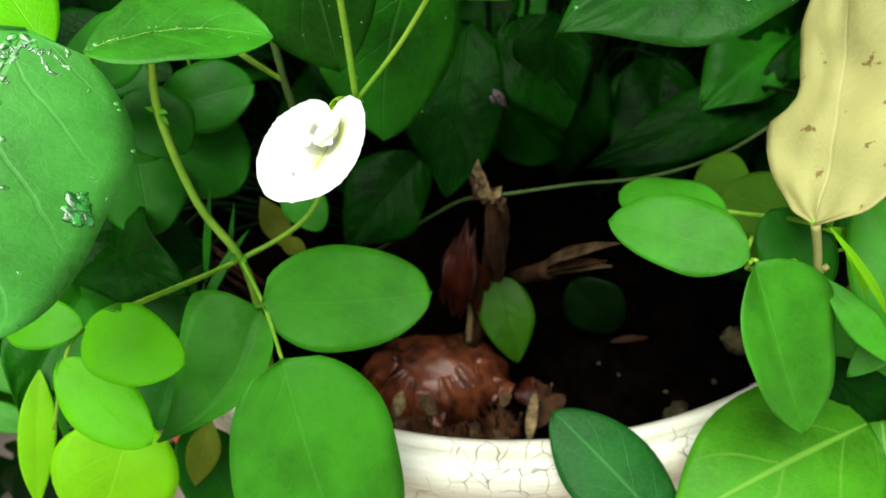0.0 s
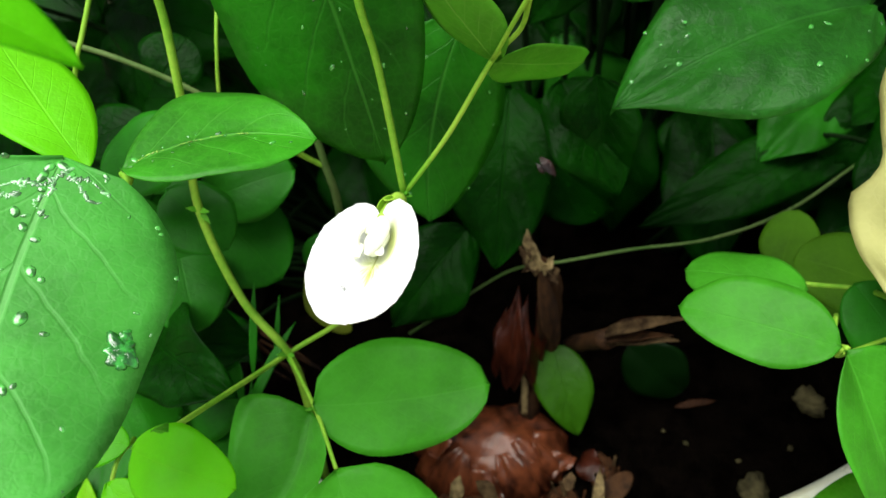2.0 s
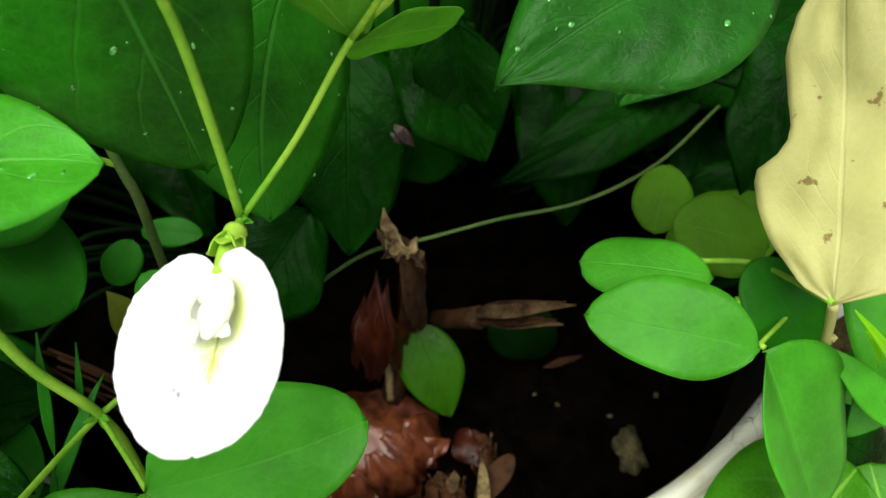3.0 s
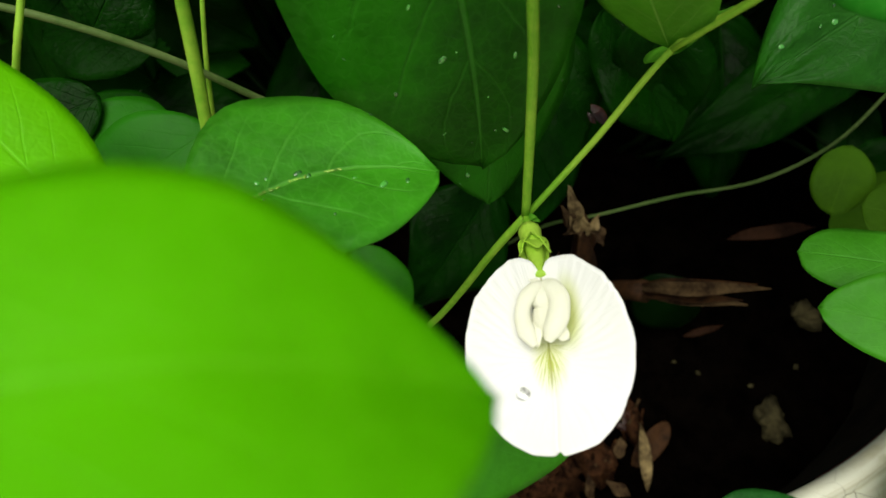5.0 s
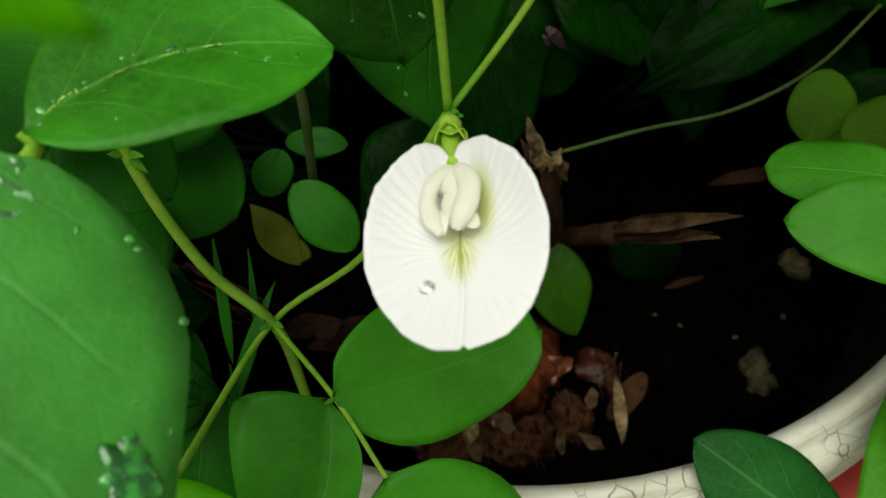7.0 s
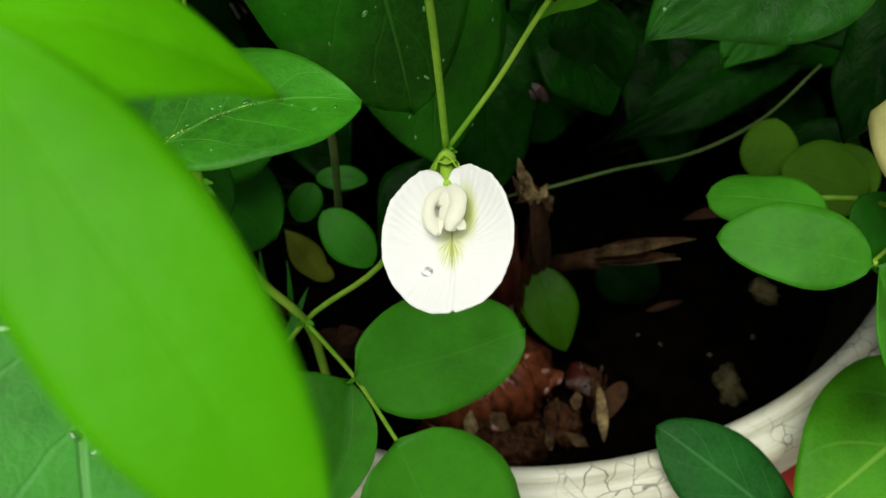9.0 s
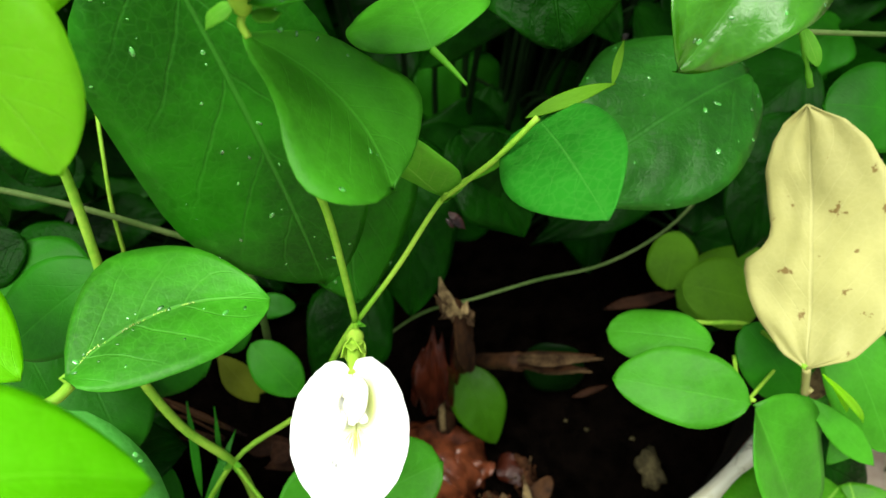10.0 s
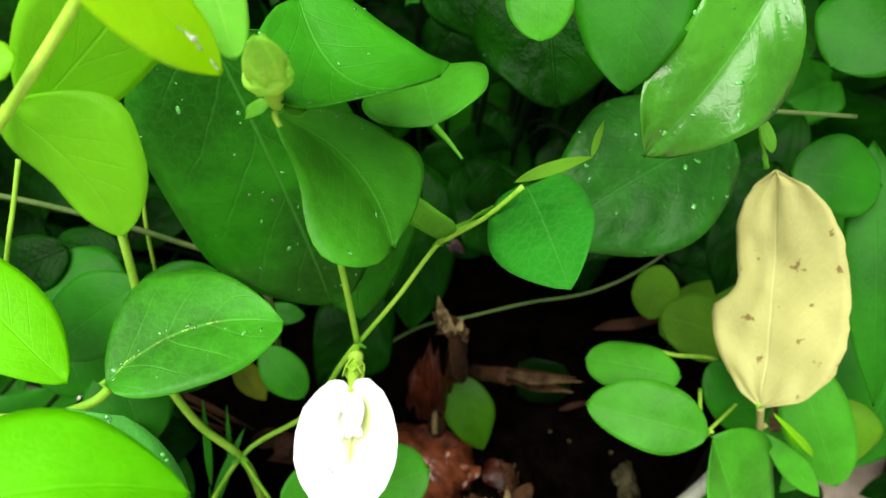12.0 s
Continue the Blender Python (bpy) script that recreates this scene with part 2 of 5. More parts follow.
M_STONE = rough_material("pale_pebble", (0.022, 0.019, 0.009), (0.10, 0.085, 0.038), 0.9, 60, 400, 0.5, 0.002, spec=0.1)
M_RED = rough_material("red_pot_paint", (0.5, 0.03, 0.02), (0.6, 0.055, 0.035), 0.55, 20, 200, 0.3, 0.002)
M_BUD = rough_material("bud_green", (0.17, 0.52, 0.02), (0.33, 0.66, 0.06), 0.5, 150, 700, 0.4, 0.001)
M_DRYTIP = rough_material("pale_dry_flake", (0.018, 0.009, 0.004), (0.095, 0.06, 0.027), 0.85, 90, 500, 0.8, 0.002, spec=0.1)
M_KEEL = leaf_material("cream_petal", (0.94, 0.94, 0.80), (0.9, 0.92, 0.66), rough=0.55, glow=0.28, vary=0.02, veins=0.0, spec=0.15)
# soil brown of the inner wall and the shade inside, in one colour
M_INNER = rough_material("dirty_shade_inner_wall", (0.005, 0.004, 0.003), (0.022, 0.017, 0.010), 0.9, 30, 200, 0.5, 0.003, spec=0.1)
M_GROUND = rough_material("beige_concrete", (0.3, 0.24, 0.18), (0.44, 0.37, 0.29), 0.9, 8, 120, 0.5, 0.004)
M_WALL = rough_material("plaster_wall", (0.2, 0.19, 0.16), (0.3, 0.29, 0.26), 0.9, 6, 90, 0.4, 0.004)


def crackle_material():
    mat = bpy.data.materials.new("crackled_white_paint")
    nt, ln = nodes_of(mat)
    bsdf = nt["Principled BSDF"]
    c = nt.new("ShaderNodeTexCoord")
    wob = nt.new("ShaderNodeTexNoise")
    wob.inputs["Scale"].default_value = 35
    ln.new(c.outputs["Object"], wob.inputs["Vector"])
    add = nt.new("ShaderNodeVectorMath")
    add.operation = "MULTIPLY_ADD"
    add.inputs[1].default_value = (0.016, 0.016, 0.016)
    ln.new(wob.outputs["Color"], add.inputs[0])
    ln.new(c.outputs["Object"], add.inputs[2])
    vor = nt.new("ShaderNodeTexVoronoi")
    vor.feature = "DISTANCE_TO_EDGE"
    vor.inputs["Scale"].default_value = 95
    ln.new(add.outputs[0], vor.inputs["Vector"])
    crack = math_node(nt, ln, "SUBTRACT", 1.0, ramp_node(nt, ln, vor.outputs["Distance"], 0.004, 0.028))
    crack = math_node(nt, ln, "MULTIPLY", crack, ramp_node(nt, ln, noise_node(nt, ln, 22, 3), 0.42, 0.56))
    dirt = ramp_node(nt, ln, noise_node(nt, ln, 25, 6), 0.48, 0.75)
    col = mix_node(nt, ln, dirt, (0.58, 0.585, 0.48), (0.45, 0.43, 0.31))
    sp = nt.new("ShaderNodeSeparateXYZ")
    ln.new(c.outputs["Object"], sp.inputs[0])
    px_, py_ = math_node(nt, ln, "SUBTRACT", sp.outputs[0], 0.019), math_node(nt, ln, "SUBTRACT", sp.outputs[1], 0.395)
    rad = math_node(nt, ln, "SQRT", math_node(nt, ln, "ADD", math_node(nt, ln, "MULTIPLY", px_, px_), math_node(nt, ln, "MULTIPLY", py_, py_)))
    turn = math_node(nt, ln, "ARCTAN2", py_, px_)
    band = nt.new("ShaderNodeCombineXYZ")
    ln.new(math_node(nt, ln, "MULTIPLY", turn, 7.0), band.inputs[0])
    ln.new(math_node(nt, ln, "MULTIPLY", math_node(nt, ln, "SUBTRACT", rad, sp.outputs[2]), 420.0), band.inputs[1])
    grain = nt.new("ShaderNodeTexNoise")
    grain.inputs["Scale"].default_value, grain.inputs["Detail"].default_value = 1.0, 5
    ln.new(band.outputs[0], grain.inputs["Vector"])
    col = mix_node(nt, ln, math_node(nt, ln, "MULTIPLY", ramp_node(nt, ln, grain.outputs[0], 0.46, 0.72), 0.55), col, (0.40, 0.37, 0.22))
    col = mix_node(nt, ln, math_node(nt, ln, "MULTIPLY", ramp_node(nt, ln, noise_node(nt, ln, 160, 5), 0.55, 0.75), 0.4), col, (0.38, 0.36, 0.2))
    col = mix_node(nt, ln, math_node(nt, ln, "MULTIPLY", crack, 0.8), col, (0.12, 0.11, 0.07))
    ln.new(col, bsdf.inputs["Base Color"])
    bsdf.inputs["Roughness"].default_value = 0.55
    h = math_node(nt, ln, "SUBTRACT", math_node(nt, ln, "MULTIPLY", noise_node(nt, ln, 130, 4), 0.5), crack)
    ln.new(bump_node(nt, ln, h, 0.5, 0.0015), bsdf.inputs["Normal"])
    return mat


M_WHITE = crackle_material()


def petal_material():
    """White petal with a yellow-green throat; UV runs from the throat outwards."""
    mat = bpy.data.materials.new("white_petal")
    nt, ln = nodes_of(mat)
    bsdf, out = nt["Principled BSDF"], nt["Material Output"]
    uv = nt.new("ShaderNodeUVMap")
    sep = nt.new("ShaderNodeSeparateXYZ")
    ln.new(uv.outputs[0], sep.inputs[0])
    x = math_node(nt, ln, "SUBTRACT", sep.outputs[0], 0.5)
    y = math_node(nt, ln, "SUBTRACT", sep.outputs[1], 0.60)
    ang = nt.new("ShaderNodeMath")
    ang.operation = "ARCTAN2"
    ln.new(x, ang.inputs[0])
    ln.new(y, ang.inputs[1])
    rad = math_node(nt, ln, "SQRT", math_node(nt, ln, "ADD", math_node(nt, ln, "MULTIPLY", x, x), math_node(nt, ln, "MULTIPLY", y, y)))
    comb = nt.new("ShaderNodeCombineXYZ")
    ln.new(math_node(nt, ln, "MULTIPLY", ang.outputs[0], 9.0), comb.inputs[0])
    ln.new(math_node(nt, ln, "MULTIPLY", rad, 2.5), comb.inputs[1])
    ray = nt.new("ShaderNodeTexNoise")
    ray.inputs["Scale"].default_value, ray.inputs["Detail"].default_value = 2.2, 4
    ln.new(comb.outputs[0], ray.inputs["Vector"])
    ell = math_node(nt, ln, "SQRT", math_node(nt, ln, "ADD", math_node(nt, ln, "POWER", math_node(nt, ln, "MULTIPLY", x, 8.0), 2.0),
                                             math_node(nt, ln, "POWER", math_node(nt, ln, "MULTIPLY", math_node(nt, ln, "ADD", y, 0.08), 4.6), 2.0)))
    throat = math_node(nt, ln, "SUBTRACT", 1.0, ramp_node(nt, ln, ell, 0.25, 1.1))
    # hollow beside the keel: the throat's yellow-green with its shade painted in
    hollow = math_node(nt, ln, "SQRT", math_node(nt, ln, "ADD", math_node(nt, ln, "POWER", math_node(nt, ln, "MULTIPLY", math_node(nt, ln, "SUBTRACT", x, 0.145), 9.0), 2.0),
                                                math_node(nt, ln, "POWER", math_node(nt, ln, "MULTIPLY", math_node(nt, ln, "SUBTRACT", y, 0.12), 4.0), 2.0)))
    hollow = math_node(nt, ln, "SUBTRACT", 1.0, ramp_node(nt, ln, hollow, 0.2, 1.0))
    streak = math_node(nt, ln, "MULTIPLY", throat, ramp_node(nt, ln, ray.outputs[0], 0.46, 0.58))
    col = mix_node(nt, ln, math_node(nt, ln, "MULTIPLY", throat, 0.55), (0.93, 0.935, 0.925), (0.80, 0.84, 0.36))
    col = mix_node(nt, ln, math_node(nt, ln, "MULTIPLY", hollow, 0.8), col, (0.60, 0.68, 0.15))
    col = mix_node(nt, ln, math_node(nt, ln, "MULTIPLY", streak, 0.85), col, (0.48, 0.56, 0.03))
    seam = math_node(nt, ln, "MULTIPLY", math_node(nt, ln, "SUBTRACT", 1.0, ramp_node(nt, ln, math_node(nt, ln, "ABSOLUTE", x), 0.003, 0.010)),
                     math_node(nt, ln, "MULTIPLY", ramp_node(nt, ln, y, -0.28, -0.18), 0.7))
    col = mix_node(nt, ln, seam, col, (0.36, 0.38, 0.05))
    ln.new(col, bsdf.inputs["Base Color"])
    bsdf.inputs["Roughness"].default_value = 0.6
    bsdf.inputs["Specular IOR Level"].default_value = 0.2
    nrm = bump_node(nt, ln, ray.outputs[0], 0.3, 0.001)
    ln.new(nrm, bsdf.inputs["Normal"])
    tr = nt.new("ShaderNodeBsdfTranslucent")
    ln.new(col, tr.inputs["Color"])
    ms = nt.new("ShaderNodeMixShader")
    ms.inputs[0].default_value = 0.22
    ln.new(bsdf.outputs[0], ms.inputs[1])
    ln.new(tr.outputs[0], ms.inputs[2])
    ln.new(ms.outputs[0], out.inputs["Surface"])
    return mat


M_PETAL = petal_material()


def water_material(name, colour):
    """Wet beads: so flat on the surface that its colour fills them, under a smooth mirror-like skin."""
    mat = bpy.data.materials.new(name)
    nt, ln = nodes_of(mat)
    p = nt["Principled BSDF"]
    ln.new(mix_node(nt, ln, ramp_node(nt, ln, noise_node(nt, ln, 420, 3), 0.4, 0.62), tuple(c * 0.45 for c in colour), tuple(min(1, c * 1.7) for c in colour)), p.inputs["Base Color"])
    p.inputs["Roughness"].default_value = 0.03
    p.inputs["Specular IOR Level"].default_value = 0.7
    p.inputs["Coat Weight"].default_value, p.inputs["Coat Roughness"].default_value = 0.35, 0.02
    return mat


M_WATER = water_material("water_on_green", (0.05, 0.23, 0.035))
# pale base colour stands in for the sky mirrored in the water
M_WATER_PALE = water_material("water_with_painted_sky", (0.13, 0.31, 0.12))
M_WATER_DEEP = water_material("wet_patch", (0.024, 0.19, 0.02))
# bright yellow-green paints the glint of the wet midrib
M_WATER_GLINT = water_material("painted_glint_in_midrib", (0.30, 0.52, 0.08))
M_WATER_WHITE = water_material("white_water", (0.66, 0.66, 0.63))


# ---- mesh helpers ----
def part(name, bm, material, parent=None, label=""):
    me = bpy.data.meshes.new(name)
    bm.normal_update()
    bm.to_mesh(me)
    bm.free()
    for p in me.polygons:
        p.use_smooth = True
    me.materials.append(material)
    ob = new(name, me)
    ob.parent = parent
    if label:
        ob["label"] = label
    return ob


def thing(name, label, category, group="", kind=""):
    return tagged(new(name), label, category, group, kind)


def shell(bm, top, thick, uvs, closed_u=False):
    """A closed thin sheet from a grid of points and their normals offset by the thickness."""
    nu, nv = len(top), len(top[0])
    uvl = bm.loops.layers.uv.verify()
    def nrm(i, j):
        a = top[min(i + 1, nu - 1)][j] - top[max(i - 1, 0)][j]
        b = top[i][min(j + 1, nv - 1)] - top[i][max(j - 1, 0)]
        c = a.cross(b)
        return c.normalized() if c.length > 1e-12 else Vector((0, 0, 0))
    tv = [[bm.verts.new(p) for p in row] for row in top]
    bv = [[bm.verts.new(top[i][j] - nrm(i, j) * thick) for j in range(nv)] for i in range(nu)]
    def quad(vs, ks):
        if len(set(vs)) < 4:
            return
        f = bm.faces.new(vs)
        for l, (i, j) in zip(f.loops, ks):
            l[uvl].uv = uvs[i][j]
    for i in range(nu - 1):
        for j in range(nv - 1):
            ks = [(i, j), (i + 1, j), (i + 1, j + 1), (i, j + 1)]
            quad([tv[a][b] for a, b in ks], ks)
            quad([bv[a][b] for a, b in reversed(ks)], list(reversed(ks)))
    edge = [(i, 0) for i in range(nu)] + [(nu - 1, j) for j in range(1, nv)] + [(i, nv - 1) for i in range(nu - 2, -1, -1)] + [(0, j) for j in range(nv - 2, 0, -1)]
    for a, b in zip(edge, edge[1:] + edge[:1]):
        quad([tv[b[0]][b[1]], tv[a[0]][a[1]], bv[a[0]][a[1]], bv[b[0]][b[1]]], [b, a, a, b])
    bmesh.ops.remove_doubles(bm, verts=bm.verts, dist=1e-6)


def leaf(parent, material, base, tip, width, face, shape="oval", fold=8.0, curl=0.08, wave=0.02, label="", name="leaf", seed=0, bow=0.0, skew=0.0, quilt=0.0):
    """One leaf blade from base to tip, its upper side towards face. shape: a kind, or where it is widest and how full its two ends are.
    fold: degrees by which each half rises; curl: arch along the length; bow: sideways bend; skew: by how much one half is wider; quilt: bulges between the side veins."""
    rnd = random.Random(seed * 7919 + int(abs(base[0] * 9173 + tip[1] * 7001) * 100))
    b, t = Vector(base), Vector(tip)
    ax = t - b
    size = ax.length
    ax.normalize()
    n = Vector(face)
    n = (n - ax * n.dot(ax)).normalized()
    side = ax.cross(n)
    bm = bmesh.new()
    nu, nh = (30, 8) if quilt else (18, 6)
    peak, pb, pt = {"oval": (0.5, 0.55, 0.55), "egg": (0.38, 0.5, 0.8), "obovate": (0.6, 0.75, 0.5), "heart": (0.33, 0.38, 0.85),
                    "lance": (0.45, 0.8, 1.0), "broad": (0.42, 0.5, 0.9), "round": (0.5, 0.5, 0.5)}.get(shape, shape)
    ph = rnd.uniform(0, 6.28)
    rows, uvs = [], []
    for i in range(nu + 1):
        s = i / nu
        s = s - 0.07 * math.sin(2 * math.pi * s) / 1.2
        x = s / peak * 0.5 if s < peak else 0.5 + (s - peak) / (1 - peak) * 0.5
        q = math.sin(math.pi * x)
        w = q ** (pb if s < peak else pt) if q > 1e-9 else 0.0
        row, uvr = [], []
        for j in range(-nh, nh + 1):
            v = j / nh
            d = v * w * width * 0.5 * (1 + skew * v) * (1 + wave * 1.5 * math.sin(9 * s + ph + (2 if v > 0 else 0)))
            rise = abs(d) * math.tan(radians(fold)) - 0.30 * abs(d) ** 2 / max(width, 1e-4)
            sag = -curl * size * 4 * s * (1 - s)
            rip = wave * width * abs(v) ** 2 * math.sin(11 * s + ph * 2 + v * 2)
            vein = -0.004 * width * math.cos(v * 3.14) * math.sin(s * 34) + quilt * width * min(1.0, 3 * abs(v)) * abs(math.sin(math.pi * 6 * (s - 0.35 * abs(v)))) * (1 - abs(v) ** 4)
            p = b + ax * (s * size) + side * (d + bow * size * 4 * s * (1 - s)) + n * (rise - sag + rip + vein * 0.4 * (0.2 if s in (0.0, 1.0) else 1.0))
            row.append(p)
            uvr.append((s, (v + 1) / 2))
        rows.append(row)
        uvs.append(uvr)
    shell(bm, [list(reversed(r)) for r in rows], 0.00035, [list(reversed(r)) for r in uvs])
    return part(name, bm, material, parent, label)


def smooth_path(points, per=6):
    pts = [Vector(p) for p in points]
    pts = [pts[0] * 2 - pts[1]] + pts + [pts[-1] * 2 - pts[-2]]
    out = []
    for k in range(1, len(pts) - 2):
        a, b, c, d = pts[k - 1:k + 3]
        for i in range(per):
            s = i / per
            out.append(0.5 * ((2 * b) + (c - a) * s + (2 * a - 5 * b + 4 * c - d) * s * s + (3 * b - a - 3 * c + d) * s ** 3))
    out.append(pts[-2])
    return out


def tube(parent, material, points, r0, r1=None, name="stem", label="", knobs=0.0, sides=8, seed=1):
    rnd = random.Random(seed)
    path = smooth_path(points)
    r1 = r0 if r1 is None else r1
    bm = bmesh.new()
    rings, ref = [], Vector((0.31, 0.2, 0.93))
    for i, p in enumerate(path):
        d = (path[min(i + 1, len(path) - 1)] - path[max(i - 1, 0)]).normalized()
        a = d.cross(ref).normalized()
        c = d.cross(a)
        r = (r0 + (r1 - r0) * i / (len(path) - 1)) * (1 + knobs * rnd.uniform(-1, 1))
        rings.append([bm.verts.new(p + (a * math.cos(k * 2 * math.pi / sides) + c * math.sin(k * 2 * math.pi / sides)) * r) for k in range(sides)])
    for a, b in zip(rings, rings[1:]):
        for k in range(sides):
            bm.faces.new((a[k], a[(k + 1) % sides], b[(k + 1) % sides], b[k]))
    bm.faces.new(list(reversed(rings[0])))
    bm.faces.new(rings[-1])
    bmesh.ops.recalc_face_normals(bm, faces=bm.faces)
    return part(name, bm, material, parent, label)


def lathe(bm, profile, centre, sides=96, wob=0.0):
    rings = []
    for r, z in profile:
        rings.append([bm.verts.new((centre[0] + r * (1 + wob * math.sin(3 * a + z * 40)) * math.cos(a), centre[1] + r * math.sin(a), z))
                      for a in (k * 2 * math.pi / sides for k in range(sides))])
    for a, b in zip(rings, rings[1:]):
        for k in range(sides):
            bm.faces.new((a[k], a[(k + 1) % sides], b[(k + 1) % sides], b[k]))


def lump(bm, centre, size, seed, rough=0.25, sub=3, turn=0.0):
    got = bmesh.ops.create_icosphere(bm, subdivisions=sub, radius=1.0)["verts"]
    off = Vector((seed * 3.7, seed * 1.3, seed * 2.1))
    rot = Matrix.Rotation(turn, 3, "Z")
    for v in got:
        k = 1 + rough * noise.noise(v.co * 1.6 + off) + rough * 0.4 * noise.noise(v.co * 4 + off)
        v.co = Vector(centre) + rot @ Vector((v.co.x * size[0] * k, v.co.y * size[1] * k, v.co.z * size[2] * k))
    return got


def beads(ob, count, lo, hi, seed, where=0):
    """Beads of water on a leaf's upper side; where: 0 anywhere, 1 along the midrib, 2 near the base."""
    rnd = random.Random(seed)
    me = ob.data
    uv = me.uv_layers[0].data
    up = [p for p in me.polygons if p.normal.z > -0.2 and p.area > 1e-7]
    total = Vector((0, 0, 0))
    for p in up:
        total += p.normal * p.area
    up = [p for p in up if p.normal.dot(total) > 0]
    def keep(p):
        u = sum(uv[l].uv[0] for l in p.loop_indices) / len(p.loop_indices)
        v = sum(uv[l].uv[1] for l in p.loop_indices) / len(p.loop_indices)
        return (where == 0 and 0.05 < u < 0.93) or (where == 1 and abs(v - 0.5) < 0.09 and 0.05 < u < 0.7) or (where == 2 and u < 0.22)
    up = [p for p in up if keep(p)]
    bm = bmesh.new()
    for k in range(count):
        p = rnd.choice(up)
        c = p.center.copy()
        a, d = [me.vertices[i].co for i in p.vertices[:2]]
        c += (a - c) * rnd.uniform(-0.7, 0.7) + (d - c) * rnd.uniform(-0.7, 0.7)
        r = lo + (hi - lo) * rnd.random() ** 2
        m = Matrix.Translation(c) @ p.normal.to_track_quat("Z", "Y").to_matrix().to_4x4() @ Matrix.Rotation(rnd.uniform(0, 3.1), 4, "Z") @ Matrix.Diagonal((r * rnd.uniform(1, 2.2), r, r * 0.32, 1))
        got = bmesh.ops.create_icosphere(bm, subdivisions=2, radius=1.0, matrix=m)["verts"]
        for v in got:
            v.co += p.normal.cross(v.co - c) * 0.25 * noise.noise(v.co * 900)
    return tagged(part("water_drops", bm, M_WATER), "clear water beads lying on a green leaf", "water", "water on the leaves", "stuff")


def film(ob, runs, r, seed, material=None):
    """Thin threads of water along a leaf: each run is a chain of places given along and across the blade."""
    rnd = random.Random(seed)
    me = ob.data
    uv = me.uv_layers[0].data
    total = Vector((0, 0, 0))
    up = [p for p in me.polygons if p.normal.z > -0.2 and p.area > 1e-7]
    for p in up:
        total += p.normal * p.area
    spots = []
    for p in up:
        if p.normal.dot(total) > 0:
            n = len(p.loop_indices)
            spots.append((sum(uv[l].uv[0] for l in p.loop_indices) / n, sum(uv[l].uv[1] for l in p.loop_indices) / n, p.center, p.normal))
    bm = bmesh.new()
    for run in runs:
        pts = []
        for u, v in run:
            near = sorted(spots, key=lambda s: (s[0] - u) ** 2 + (s[1] - v) ** 2)[:4]
            ws = [1 / (1e-5 + (s[0] - u) ** 2 + (s[1] - v) ** 2) for s in near]
            c = sum((s[2] * w for s, w in zip(near, ws)), Vector()) / sum(ws)
            pts.append((c, near[0][3]))
        path = smooth_path([c for c, n in pts], 7)
        for i, c in enumerate(path):
            n = pts[min(len(pts) - 1, i // 7)][1]
            k = r * rnd.uniform(0.35, 1.7)
            m = Matrix.Translation(c) @ n.to_track_quat("Z", "Y").to_matrix().to_4x4() @ Matrix.Rotation(rnd.uniform(0, 3), 4, "Z") @ Matrix.Diagonal((k * 2.0, k * 0.8, k * 0.45, 1))
            bmesh.ops.create_icosphere(bm, subdivisions=2, radius=1.0, matrix=m)
    return tagged(part("water_drops", bm, material or M_WATER), "thread of water on a green leaf, glints painted into its colour", "water", "water on the leaves", "stuff")


# ---- ground, wall, pot, soil ----
POT = (0.019, 0.395)
RIM_Z, RIM_R = 0.429, 0.234

bm = bmesh.new()
bmesh.ops.create_grid(bm, x_segments=40, y_segments=40, size=60)
tagged(part("ground", bm, M_GROUND), "beige concrete ground under the pot", "ground", kind="structure")
bm = bmesh.new()
bmesh.ops.create_cube(bm, size=1, matrix=Matrix.Translation((0, 2.1, 1.1)) @ Matrix.Diagonal((8, 0.15, 2.2, 1)))
tagged(part("wall_garden", bm, M_WALL), "plain grey plaster garden wall behind the plants", "wall", kind="structure")

pot = thing("flower_pot", "large red flower pot with crackled white rim", "pot")
bm = bmesh.new()
z = RIM_Z
lathe(bm, [(RIM_R - 0.003, z - 0.010), (RIM_R - 0.002, z - 0.004), (RIM_R + 0.001, z - 0.0005), (RIM_R + 0.004, z), (RIM_R + 0.006, z - 0.002),
           (RIM_R + 0.007, z - 0.005), (RIM_R + 0.009, z - 0.006), (RIM_R + 0.013, z - 0.0055), (RIM_R + 0.016, z - 0.009), (RIM_R + 0.0175, z - 0.015),
           (RIM_R + 0.0172, z - 0.022), (RIM_R + 0.0160, z - 0.024), (RIM_R + 0.0185, z - 0.027), (RIM_R + 0.019, z - 0.040), (RIM_R + 0.016, z - 0.0435), (RIM_R + 0.010, z - 0.044)], POT, 160, 0.0012)
bmesh.ops.recalc_face_normals(bm, faces=bm.faces)
part("rim", bm, M_WHITE, pot, "crackled white painted rim")
bm = bmesh.new()
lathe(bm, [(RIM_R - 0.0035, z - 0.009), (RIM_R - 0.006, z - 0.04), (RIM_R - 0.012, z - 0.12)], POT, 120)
part("inner_wall", bm, M_INNER, pot, "dirty inner wall darkened with painted shade")
bm = bmesh.new()
lathe(bm, [(RIM_R + 0.012, z - 0.0445), (RIM_R + 0.023, z - 0.047), (RIM_R + 0.030, z - 0.058), (RIM_R + 0.034, z - 0.085), (RIM_R + 0.022, z - 0.18), (RIM_R - 0.05, z - 0.33), (RIM_R - 0.07, 0.03), (RIM_R - 0.066, 0.012), (RIM_R - 0.07, 0.001), (0.001, 0.001)], POT, 96)
bmesh.ops.recalc_face_normals(bm, faces=bm.faces)
part("body", bm, M_RED, pot, "red painted pot body")

